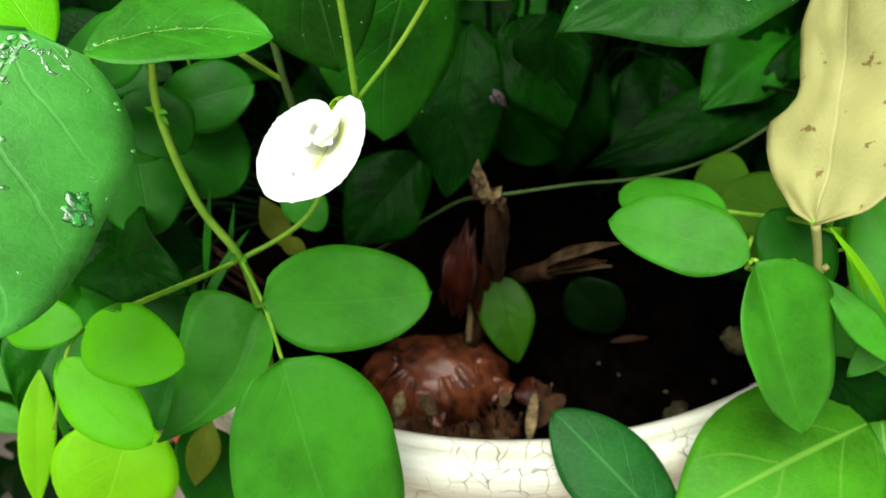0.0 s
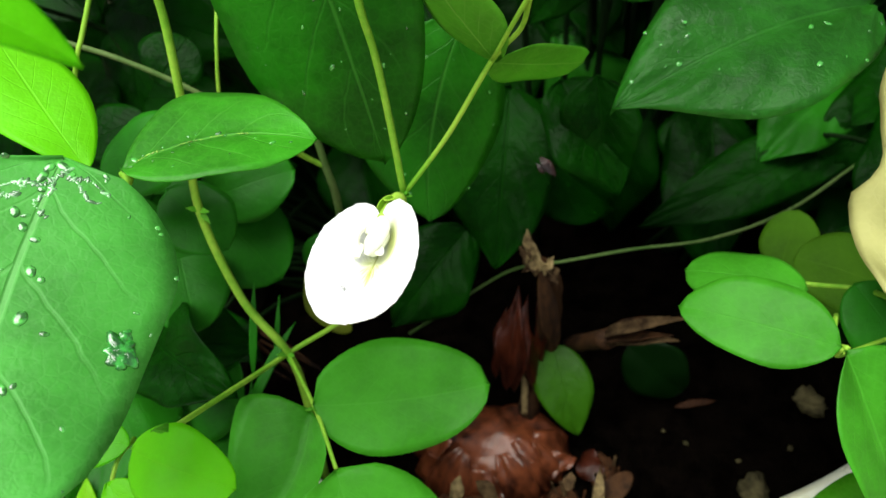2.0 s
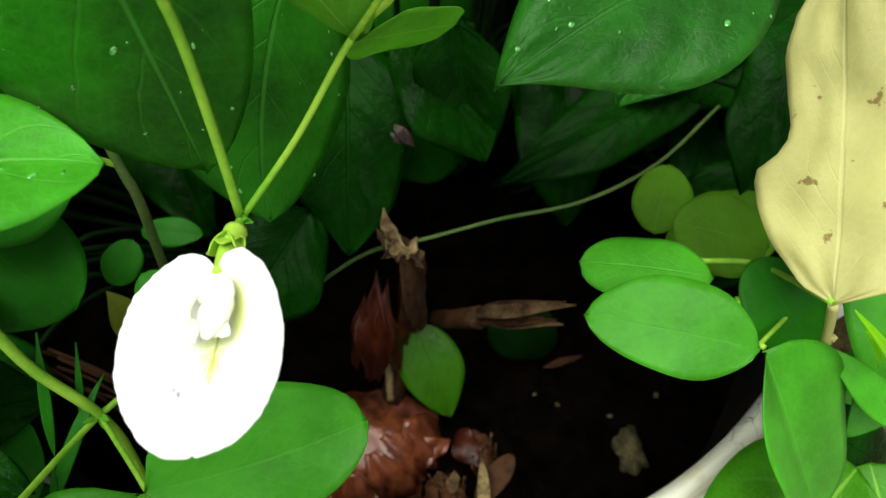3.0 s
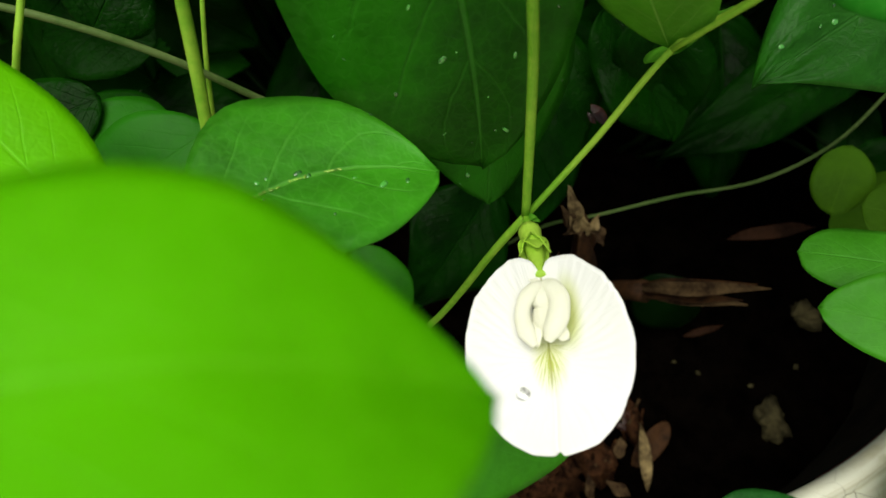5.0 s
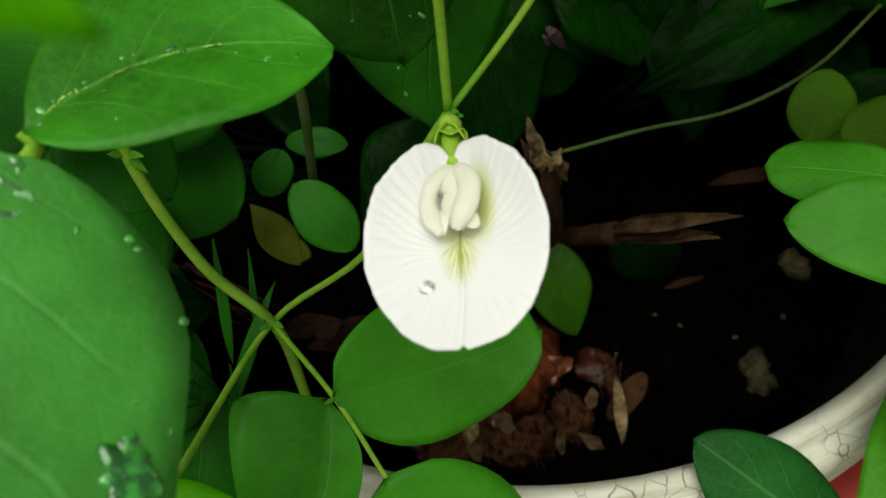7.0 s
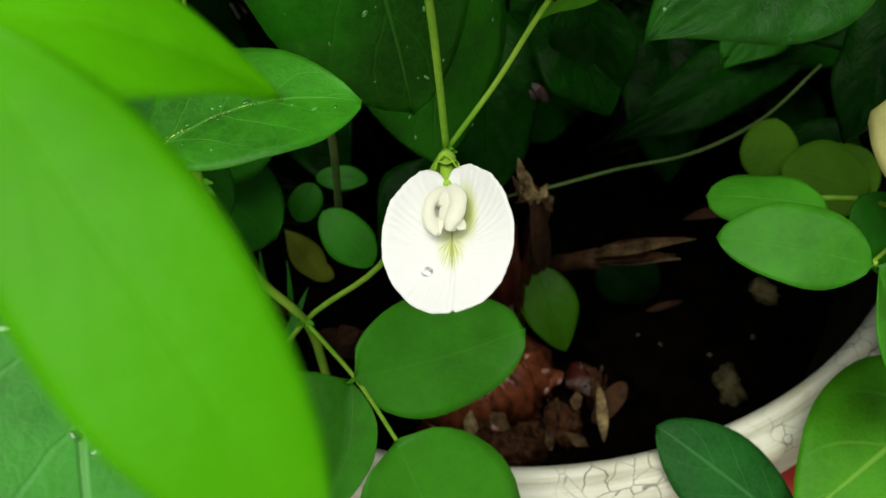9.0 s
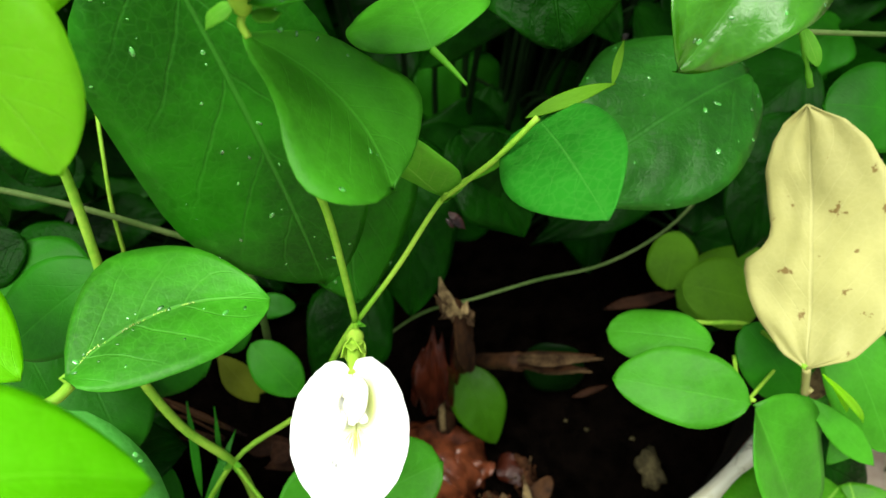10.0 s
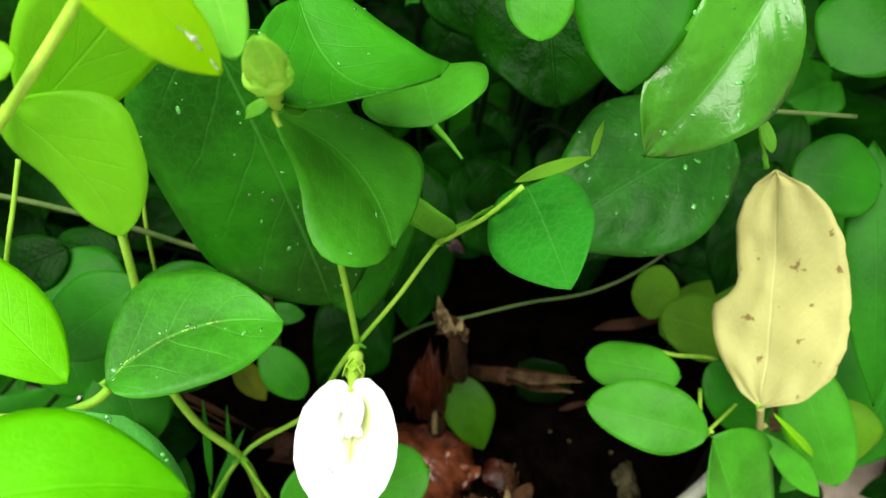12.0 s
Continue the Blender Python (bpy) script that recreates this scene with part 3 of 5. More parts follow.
SOIL_Z = 0.335
bm = bmesh.new()
rings = []
for i in range(0, 41):
    r = RIM_R * 0.985 * i / 40
    rings.append([bm.verts.new((POT[0] + r * math.cos(a), POT[1] + r * math.sin(a),
                                SOIL_Z + 0.012 * noise.noise((r * math.cos(a) * 22, r * math.sin(a) * 22, 1)) + 0.006 * noise.noise((r * math.cos(a) * 90, r * math.sin(a) * 90, 4))))
                  for a in (k * 2 * math.pi / 120 for k in range(120))])
for a, b in zip(rings, rings[1:]):
    for k in range(120):
        bm.faces.new((a[k], b[k], b[(k + 1) % 120], a[(k + 1) % 120]))
bmesh.ops.remove_doubles(bm, verts=bm.verts, dist=1e-6)
tagged(part("soil", bm, M_SOIL), "dark moist potting soil in the pot, deepened by painted shade", "soil", kind="structure")


def yellow_blade(parent, base, tip, face):
    """The dried yellow blade: one side eaten into a lobe, crinkled and slightly rolled."""
    b, t = Vector(base), Vector(tip)
    ax = t - b
    size = ax.length
    ax.normalize()
    n = Vector(face)
    n = (n - ax * n.dot(ax)).normalized()
    side = ax.cross(n)
    at_s = (0, 0.05, 0.17, 0.28, 0.37, 0.42, 0.46, 0.52, 0.64, 0.75, 0.87, 0.94, 1.0)
    left = (0, 37, 75, 94, 102, 96, 72, 58, 64, 67, 54, 36, 0)
    right = (0, 83, 140, 154, 158, 158, 158, 156, 146, 134, 101, 65, 0)
    rows, uvs = [], []
    nu, nh = 34, 8
    for i in range(nu + 1):
        s = i / nu
        s = s - 0.1 * math.sin(2 * math.pi * s) / 1.2
        wl, wr = (float(np.interp(s, at_s, w)) / k * size for w, k in ((left, 410), (right, 533)))
        row, uvr = [], []
        for j in range(-nh, nh + 1):
            v = j / nh
            d = v * (wl if v < 0 else wr)
            rag = 1 + 0.03 * noise.noise((s * 16, v, 3)) * abs(v)
            z = 0.12 * abs(d) - 5.8 * d * d * (1 if v > 0 else 0.5) + 0.0022 * noise.noise((s * 7, v * 2.5, 0)) - size * 0.066 * 4 * s * (1 - s)
            row.append(b + ax * s * size + side * d * rag + n * z)
            uvr.append((s, (v + 1) / 2))
        rows.append(row)
        uvs.append(uvr)
    bm = bmesh.new()
    shell(bm, [list(reversed(r)) for r in rows], 0.0005, [list(reversed(r)) for r in uvs])
    return part("blade", bm, M_YELLOW, parent)


def white_flower(parent, m, width, length, joint):
    """A white pea flower. Frame: x across, y from the throat's top to the notch, z towards its face."""
    hw, c = width / 2, length * 0.5
    bm = bmesh.new()
    nr, na = 22, 288
    rows, uvs = [], []
    for k in range(na + 1):
        a = 2 * math.pi * k / na + 0.011
        rows.append([])
        uvs.append([])
        dt = min(abs(a - 2 * math.pi), abs(a))
        db = abs(a - math.pi)
        rim = (1 - 0.10 * math.exp(-(dt / 0.07) ** 2) + 0.05 * math.exp(-((dt - 0.35) / 0.25) ** 2)) * (1 - 0.05 * math.exp(-(db / 0.03) ** 2))
        rim *= 1 + 0.006 * math.sin(a * 7 + 2) + 0.004 * math.sin(a * 17) + 0.0015 * math.sin(a * 31 + 1)
        for j in range(nr + 1):
            r = max(j / nr, 0.006)
            q = rim if r > 0.5 else 1 + (rim - 1) * r * 2
            x = math.sin(a) * r * q
            y = -math.cos(a) * r * q
            x *= 1 - 0.04 * max(0, -y)
            fold = 0.638 * abs(x) ** 1.65 * (0.7 - 0.7 * y) if x > 0 else 0.503 * abs(x) ** 1.385 * (0.7 - 0.686 * y)
            throat = -0.15 * math.exp(-(((x - 0.08) / 0.30) ** 2 + ((y + 0.50) / 0.36) ** 2))
            lips = 0.03 * math.exp(-(((abs(x) - 0.34) / 0.2) ** 2 + ((y + 0.7) / 0.3) ** 2))
            wrinkle = 0.017 * r * (1 - 0.4 * r) * math.sin(a * 44 + 5 * noise.noise((x * 2.5, y * 2.5, 1))) * (0.35 + abs(x)) * (0.6 + 0.8 * noise.noise((x * 4, y * 4, 7)))
            wrinkle -= 0.05 * math.exp(-((x - 0.02 * math.sin(y * 5)) / 0.035) ** 2) * min(1, max(0, (y + 0.25) * 2)) * (0.6 + 0.4 * r)
            bend = 0.347 * max(0, -y) ** 2 + 0.124 * max(0, y) ** 2
            z = (fold + throat + lips + wrinkle + bend) * hw
            rows[-1].append(m @ Vector((x * hw, c + y * c, z)))
            uvs[-1].append((0.5 + x * 0.5, 0.5 - y * 0.5))
    shell(bm, rows, 0.0004, uvs)
    flower = part("flower", bm, M_PETAL, parent, "white flower with a yellow-green throat")
    def loc(x, y, z):
        return m @ Vector((x * hw, y * length, z * hw))
    def blob(name, centre, size, lean, seed):
        bm = bmesh.new()
        lump(bm, (0, 0, 0), (size[0] * hw, size[1] * length, size[2] * hw), seed, 0.16, 3, lean)
        uvl = bm.loops.layers.uv.verify()
        for f in bm.faces:
            for l in f.loops:
                l[uvl].uv = (0.9, 0.1)
        for v in bm.verts:
            v.co = loc(*centre) + (m.to_3x3() @ v.co)
        part(name, bm, M_KEEL, flower)
    base = 0.24
    def limb(name, path, radii, flat=0.75):
        """One folded edge of the keel: a soft tube along places across and along the flower, thick in its middle."""
        pts = smooth_path([loc(*p) for p in path], 8)
        bm = bmesh.new()
        rings = []
        for k, p in enumerate(pts):
            d = (pts[min(k + 1, len(pts) - 1)] - pts[max(k - 1, 0)]).normalized()
            u = d.cross(out_dir).normalized()
            w = d.cross(u)
            f = k / (len(pts) - 1)
            r = hw * float(np.interp(f, [q / (len(radii) - 1) for q in range(len(radii))], radii)) * (1 + 0.10 * noise.noise(p * 260))
            rings.append([bm.verts.new(p + u * r * math.cos(e) + w * r * flat * math.sin(e)) for e in (2 * math.pi * q / 14 for q in range(14))])
        for a, b in zip(rings, rings[1:]):
            for q in range(14):
                bm.faces.new((a[q], a[(q + 1) % 14], b[(q + 1) % 14], b[q]))
        bm.faces.new(list(reversed(rings[0])))
        bm.faces.new(rings[-1])
        bmesh.ops.recalc_face_normals(bm, faces=bm.faces)
        part(name, bm, M_KEEL, flower)
    out_dir = (loc(0, 0, 1) - loc(0, 0, 0)).normalized()
    blob("keel", (0.06, 0.29, base - 0.04), (0.20, 0.14, 0.13), 0.15, 5)
    blob("keel", (0.00, 0.195, base + 0.03), (0.19, 0.075, 0.13), 0.0, 6)
    limb("keel_edge", [(0.0, 0.13, base + 0.05), (0.12, 0.16, base + 0.11), (0.20, 0.24, base + 0.13), (0.17, 0.33, base + 0.12), (0.08, 0.40, base + 0.08), (0.01, 0.45, base + 0.02)], (0.07, 0.115, 0.135, 0.135, 0.125, 0.05))
    limb("keel_edge", [(0.04, 0.135, base + 0.06), (-0.09, 0.165, base + 0.13), (-0.22, 0.235, base + 0.15), (-0.27, 0.32, base + 0.12), (-0.23, 0.40, base + 0.08), (-0.15, 0.47, base + 0.03)], (0.07, 0.095, 0.10, 0.10, 0.11, 0.045))
    leaf(flower, M_KEEL, loc(-0.18, 0.34, base + 0.05), loc(-0.13, 0.47, base + 0.02), 0.20 * hw, out_dir, "round", 12, 0.15, 0.05, name="wing_petal", seed=8)
    leaf(flower, M_KEEL, loc(0.06, 0.36, base), loc(0.26, 0.43, base - 0.06), 0.20 * hw, out_dir, "oval", 12, 0.15, 0.06, name="wing_petal", seed=4)
    leaf(flower, M_KEEL, loc(-0.02, 0.15, base + 0.12), loc(-0.13, 0.10, base + 0.10), 0.11 * hw, out_dir, "egg", 10, 0.1, 0.04, name="wing_petal", seed=9)
    # calyx: a tube with pointed lobes that flare off
    root = Vector(joint)
    end = loc(0, 0.05, 0.22)
    way = (end - root)
    start = root + way * 0.28
    tube(flower, M_CALYX, [start, start + way * 0.25, start + way * 0.5, end + way * 0.02], 0.0030, 0.0013, "calyx", sides=12)
    out = loc(0, 0, 1) - loc(0, 0, 0)
    out.normalize()
    across = (loc(1, 0, 0) - loc(0, 0, 0)).normalized()
    for k, (sx, so) in enumerate(((1, 0.5), (-1, 0.5), (0.6, -0.8), (-0.6, -0.8), (0.2, 1.0))):
        d = (across * sx + out * so).normalized()
        p = start + way * 0.22
        leaf(flower, M_CALYX, p - way * 0.10, p + way * 0.22 + d * 0.0040, 0.0062, d + way.normalized() * -0.3, "egg", 10, 0.06, 0.02, name="sepal", seed=k)
    tube(flower, M_STEM, [root, root + way * 0.15, start], 0.0010, 0.0013, "pedicel")
    bead = bmesh.new()
    p = loc(-0.36, 0.68, 0.075)
    bmesh.ops.create_icosphere(bead, subdivisions=3, radius=1.0, matrix=Matrix.Translation(p) @ out.to_track_quat("Z", "Y").to_matrix().to_4x4() @ Matrix.Diagonal((0.0016, 0.0016, 0.0007, 1)))
    tagged(part("water_drop", bead, M_WATER_WHITE), "clear water drop resting on the white petal", "water")


def bud(parent, low, high):
    """A closed pleated bud between rounded bracts, with a few small dry bracts at its foot."""
    a, b = Vector(low), Vector(high)
    d = b - a
    s = d.length
    d.normalize()
    sx = d.cross(Vector((0, 1, 0.3))).normalized()
    sy = d.cross(sx)
    bm = bmesh.new()
    got = bmesh.ops.create_icosphere(bm, subdivisions=4, radius=1.0)["verts"]
    for v in got:
        x, y, z = v.co
        ang = math.atan2(y, x)
        k = (1 + 0.13 * math.sin(ang * 6 + z * 1.5)) * (1 + 0.10 * noise.noise(v.co * 3)) * (1.0 - 0.25 * z)
        v.co = a + d * s * (0.68 + 0.30 * z) + sx * x * k * s * 0.135 + sy * y * k * s * 0.11
    ob = part("flower_bud", bm, M_BUD, parent, "closed yellow-green flower bud")
    for k, (ang, up, w, l, lift) in enumerate(((0.3, 0.40, 0.18, 0.26, 0.10), (3.4, 0.40, 0.18, 0.26, 0.12), (4.2, 0.36, 0.2, 0.22, 0.1), (5.4, 0.36, 0.2, 0.22, 0.1), (0.2, 0.16, 0.12, 0.26, -0.14), (3.3, 0.12, 0.10, 0.22, -0.06), (2.6, 0.08, 0.10, 0.24, 0.10))):
        o = sx * math.cos(ang) + sy * math.sin(ang)
        p = a + d * s * (up - 0.06) + o * s * 0.05
        leaf(ob, M_CALYX if k < 4 else M_PALE, p, p + o * s * (0.085 if k < 4 else 0.2) + d * s * (l * 0.95 if k < 4 else lift), s * w, o - d * 0.3, "round" if k < 4 else "egg", 4, 0.16, 0.04, name="bract", seed=k)
    cup = bmesh.new()
    for v in bmesh.ops.create_icosphere(cup, subdivisions=4, radius=1.0)["verts"]:
        x, y, z = v.co
        k = (1 + 0.06 * math.sin(math.atan2(y, x) * 2 + 0.6)) * (1 + 0.08 * noise.noise(v.co * 2.5)) * (1 + 0.16 * z)
        v.co = a + d * s * (0.47 + 0.145 * z) + sx * x * k * s * 0.165 + sy * y * k * s * 0.14
    part("bract", cup, M_BUD, ob)
    tube(ob, M_STEM, [a + d * s * 0.04, a + d * s * 0.2, a + d * s * 0.42], s * 0.06, s * 0.09, "pedicel")


def bulb_body(parent, centre):
    """A squat bulb wrapped in broad papery scales that lap over one another."""
    cz = Vector(centre)
    bm = bmesh.new()
    lump(bm, centre, (0.042, 0.031, 0.026), 3, 0.3, 4)
    for v in bm.verts:
        d = v.co - cz
        a = math.atan2(d.y, d.x)
        v.co = cz + d * (1 + 0.02 * math.sin(a * 19 + 3 * noise.noise(v.co * 40)) + 0.04 * noise.noise(v.co * 70))
    part("bulb", bm, M_SCALE, parent)
    rnd = random.Random(5)
    for k in range(9):
        a0 = 3.3 + 0.34 * k + rnd.uniform(-0.1, 0.1)
        span, top, low = rnd.uniform(0.55, 0.85), rnd.uniform(0.75, 1.15), rnd.uniform(-0.35, 0.1)
        rows, uvs = [], []
        for iu in range(13):
            s = iu / 12
            row, uvr = [], []
            for jv in range(11):
                v = jv / 5 - 1
                el = low + (top - low) * s
                a = a0 + v * span * (math.sin(math.pi * (0.15 + 0.75 * s)) ** 0.6) * 0.5
                lift = 1.0 + 0.035 * (k % 3) + 0.05 * max(0, s - 0.7) * 2 + 0.03 * abs(v) ** 3 + 0.10 * noise.noise((s * 2.2, v * 2.2, k * 1.7)) + 0.03 * noise.noise((s * 8, v * 8, k))
                row.append(cz + Vector((0.042 * math.cos(a) * math.cos(el), 0.033 * math.sin(a) * math.cos(el), 0.030 * math.sin(el))) * lift)
                uvr.append((s, jv / 10))
            rows.append(row)
            uvs.append(uvr)
        bm = bmesh.new()
        shell(bm, rows, 0.0006, uvs)
        part("scale", bm, M_SCALE, parent)


def roots(parent):
    """A matted clump of upright dry roots at the bulb's foot, with a few large torn husks."""
    rnd = random.Random(11)
    for k, (x, y, sx_, sz) in enumerate(((-0.045, 0.216, 0.020, 0.014), (-0.020, 0.212, 0.018, 0.010), (0.010, 0.218, 0.011, 0.008), (0.034, 0.236, 0.006, 0.008))):
        bm = bmesh.new()
        lump(bm, (x, y, 0.342), (sx_, 0.012, sz), k + 4, 0.5, 3)
        c = Vector((x, y, 0.342))
        for v in bm.verts:
            d = v.co - c
            v.co = c + d * (1 + 0.12 * math.sin(math.atan2(d.y, d.x) * 26 + 2 * noise.noise(v.co * 90)) + 0.15 * noise.noise(v.co * 160))
        part("root_mass", bm, M_ROOT, parent)
        for q in range(24):
            p = Vector((x + rnd.uniform(-1, 1) * sx_, y + rnd.uniform(-0.012, 0.006), 0.338 + rnd.uniform(-0.004, 0.008)))
            up = Vector((rnd.uniform(-0.35, 0.35), rnd.uniform(-0.3, 0.3), 1)) * rnd.uniform(0.006, 0.016)
            r = rnd.uniform(0.0006, 0.0016)
            tube(parent, M_ROOT if rnd.random() < 0.8 else M_DRYTIP, [p - up * 0.6, p + Vector((rnd.uniform(-0.001, 0.001), -0.001, 0.001)), p + up], r, r * 0.5, "root", knobs=0.25, sides=6, seed=q)
    for k in range(5):
        p = Vector((-0.07 + 0.022 * k + rnd.uniform(-0.006, 0.006), 0.236 + rnd.uniform(-0.010, 0.022), 0.340 + rnd.uniform(-0.002, 0.008)))
        d = Vector((rnd.uniform(-1, 1), rnd.uniform(-0.8, 0.3), rnd.uniform(-0.1, 0.3))).normalized() * rnd.uniform(0.020, 0.032)
        leaf(parent, M_SCALE if rnd.random() < 0.6 else M_HUSK, p, p + d, rnd.uniform(0.014, 0.024), (rnd.uniform(-0.6, 0.6), -0.5, 0.8), "broad", rnd.uniform(-25, 30), 0.18, 0.12, name="husk", seed=k)


def pebble(p, size, seed):
    bm = bmesh.new()
    lump(bm, (p[0], p[1], p[2] - 0.002), (size, size * 0.8, size * 0.6), seed + 1, 0.9, 3, seed * 1.1)
    tagged(part("pebble", bm, M_STONE), "small pale pebble lying on the dark soil", "pebble", "pebbles")




# ---- the climbing vine with the flower ----
vine = thing("butterfly_pea_vine", "green climbing vine with oval leaflets and one white flower", "vine")
spray_r = tube(vine, M_STEM, [(0.0978, 0.1789, 0.5135), (0.1032, 0.1835, 0.5052), (0.1576, 0.2160, 0.4802)], 0.0009, 0.00072, "compound_leaf")
leaf(spray_r, M_MID, (0.0966, 0.1776, 0.5163), (0.0507, 0.2010, 0.5174), 0.0305, (-0.20, -0.43, 0.88), (0.44, 0.59, 0.59), fold=10.4, bow=0.000, curl=0.045, skew=0.12, name="leaflet", seed=1)
leaf(spray_r, M_MID, (0.0975, 0.2066, 0.5137), (0.0597, 0.2262, 0.5095), 0.0268, (-0.15, -0.08, 0.98), (0.48, 0.54, 0.47), fold=2.6, bow=-0.015, curl=0.063, skew=-0.03, name="leaflet", seed=2)
leaf(spray_r, M_MID, (0.0979, 0.1764, 0.5158), (0.1194, 0.1421, 0.4571), 0.0471, (0.47, -0.67, 0.57), (0.34, 0.56, 0.86), fold=20.0, bow=0.061, curl=0.051, skew=-0.16, name="leaflet", seed=3)
spray_t = tube(vine, M_STEM, [(-0.1038, 0.2193, 0.4888), (-0.0863, 0.1870, 0.4931), (-0.0753, 0.1614, 0.4917)], 0.0009, 0.00072, "compound_leaf")
leaf(spray_t, M_MID, (-0.0863, 0.1863, 0.4960), (-0.0200, 0.1996, 0.4835), 0.0448, (0.26, -0.49, 0.83), (0.45, 0.41, 0.51), fold=9.9, bow=0.030, curl=-0.015, skew=-0.08, name="leaflet", seed=4)
leaf(spray_t, M_MID, (-0.0887, 0.1880, 0.4911), (-0.1230, 0.1393, 0.4728), 0.0399, (0.11, -0.42, 0.90), (0.20, 0.59, 1.16), fold=22.6, bow=-0.161, curl=-0.003, skew=0.50, name="leaflet", seed=5)
leaf(spray_t, M_MID, (-0.0758, 0.1616, 0.4908), (-0.0575, 0.1141, 0.4196), 0.0641, (0.34, -0.74, 0.58), (0.47, 0.42, 0.34), fold=8.2, bow=0.017, curl=0.070, skew=-0.08, name="leaflet", seed=6)
spray_l = tube(vine, M_STEM, [(-0.1219, 0.2043, 0.5967), (-0.1210, 0.2023, 0.5943), (-0.1274, 0.1995, 0.5918), (-0.1378, 0.1949, 0.5960), (-0.1474, 0.1937, 0.6015), (-0.1602, 0.1945, 0.6068)], 0.0017, 0.00136, "compound_leaf")
leaf_i = leaf(spray_l, M_BLUE, (-0.1200, 0.2007, 0.5997), (-0.0645, 0.2186, 0.5912), 0.0497, (0.16, -0.03, 0.99), (0.48, 0.59, 0.66), fold=12.6, bow=-0.159, curl=0.007, skew=-0.06, label="wet green leaflet with a lit midrib", name="leaflet", seed=7)
leaf_l = leaf(spray_l, M_SHEEN, (-0.1235, 0.1851, 0.6152), (-0.1256, 0.0962, 0.5847), 0.0744, (0.43, -0.30, 0.85), (0.38, 0.43, 0.39), fold=3.3, bow=0.042, curl=-0.022, skew=-0.00, label="large wet green leaflet with water beads", name="leaflet", seed=8)
leaf(spray_l, M_BRIGHT, (-0.1325, 0.2042, 0.5984), (-0.1671, 0.2455, 0.6268), 0.0311, (0.44, -0.23, 0.87), (0.55, 0.72, 0.61), fold=6.0, bow=-0.022, curl=0.047, skew=-0.02, label="bright lime leaflet", name="leaflet", seed=9)
spray_j = tube(vine, M_STEM, [(-0.1205, 0.1478, 0.6704), (-0.1356, 0.1478, 0.6646)], 0.0009, 0.00072, "compound_leaf")
leaf(spray_j, M_NEAR, (-0.1130, 0.1285, 0.6835), (-0.0729, 0.1333, 0.6624), 0.0329, (0.45, 0.12, 0.88), (0.37, 0.50, 0.78), fold=10.5, bow=-0.018, curl=0.121, skew=-0.00, name="leaflet", seed=10)
leaf(spray_j, M_LIME, (-0.0957, 0.1187, 0.6875), (-0.0736, 0.0780, 0.6585), 0.0186, (0.27, -0.46, 0.85), "oval", fold=4, name="leaflet", seed=11)
spray_m = tube(vine, M_STEM, [(-0.1533, 0.1765, 0.4975), (-0.1528, 0.1611, 0.5027), (-0.1717, 0.1516, 0.4653)], 0.0009, 0.00072, "compound_leaf")
leaf(spray_m, M_BRIGHT, (-0.1377, 0.1570, 0.5190), (-0.1001, 0.1429, 0.5142), 0.0272, (-0.07, -0.47, 0.88), "oval", bow=0.002, curl=0.15, name="leaflet", seed=12)
leaf(spray_m, M_BRIGHT, (-0.1501, 0.1521, 0.5076), (-0.1166, 0.1292, 0.4887), 0.0232, (0.12, -0.53, 0.84), "oval", bow=0.018, curl=0.036, name="leaflet", seed=13)
leaf(spray_m, M_LIME, (-0.1466, 0.1669, 0.5083), (-0.1786, 0.1708, 0.5074), 0.0200, (-0.07, -0.39, 0.92), "oval", name="leaflet", seed=14)
spray_s = tube(vine, M_STEM, [(-0.0470, 0.2125, 0.6897), (-0.0480, 0.2107, 0.6885), (-0.0472, 0.2090, 0.6862)], 0.0009, 0.00072, "compound_leaf")
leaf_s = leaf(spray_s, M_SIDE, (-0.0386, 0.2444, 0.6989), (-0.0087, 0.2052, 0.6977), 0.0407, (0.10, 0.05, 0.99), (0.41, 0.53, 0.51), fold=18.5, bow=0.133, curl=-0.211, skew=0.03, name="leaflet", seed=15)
leaf_s2 = leaf(spray_s, M_MID, (-0.0494, 0.2235, 0.6784), (-0.0244, 0.1964, 0.6490), 0.0553, (0.66, -0.18, 0.73), (0.71, 0.85, 0.49), fold=17.1, bow=-0.229, curl=-0.020, skew=0.18, name="leaflet", seed=16)
spray_h = tube(vine, M_STEM, [(0.0176, 0.2166, 0.6438), (0.0068, 0.2178, 0.6311), (-0.0066, 0.2318, 0.6042)], 0.0009, 0.00072, "compound_leaf")
leaf(spray_h, M_HEART, (0.0221, 0.2284, 0.6328), (0.0174, 0.1722, 0.6516), 0.0324, (-0.39, 0.32, 0.86), (0.46, 0.31, 0.74), fold=7.1, bow=-0.012, curl=0.035, skew=0.09, wave=0.01, name="leaflet", seed=17)
leaf(spray_h, M_PALE, (-0.0053, 0.2349, 0.6020), (-0.0270, 0.2306, 0.6406), 0.0290, (-0.53, -0.76, -0.38), (0.43, 0.59, 0.39), fold=-3.3, bow=0.024, curl=0.020, skew=-0.04, name="leaflet", seed=18)
leaf(spray_h, M_PALE, (-0.0054, 0.2308, 0.6040), (0.0265, 0.2652, 0.5820), 0.0209, (0.39, -0.73, -0.57), (0.47, 0.46, 0.25), fold=3.3, bow=0.054, curl=-0.029, skew=0.09, name="leaflet", seed=19)
spray_x = tube(vine, M_STEM, [(-0.0980, 0.2018, 0.7074), (-0.1090, 0.1968, 0.6963), (-0.1211, 0.1865, 0.6856)], 0.0009, 0.00072, "compound_leaf")
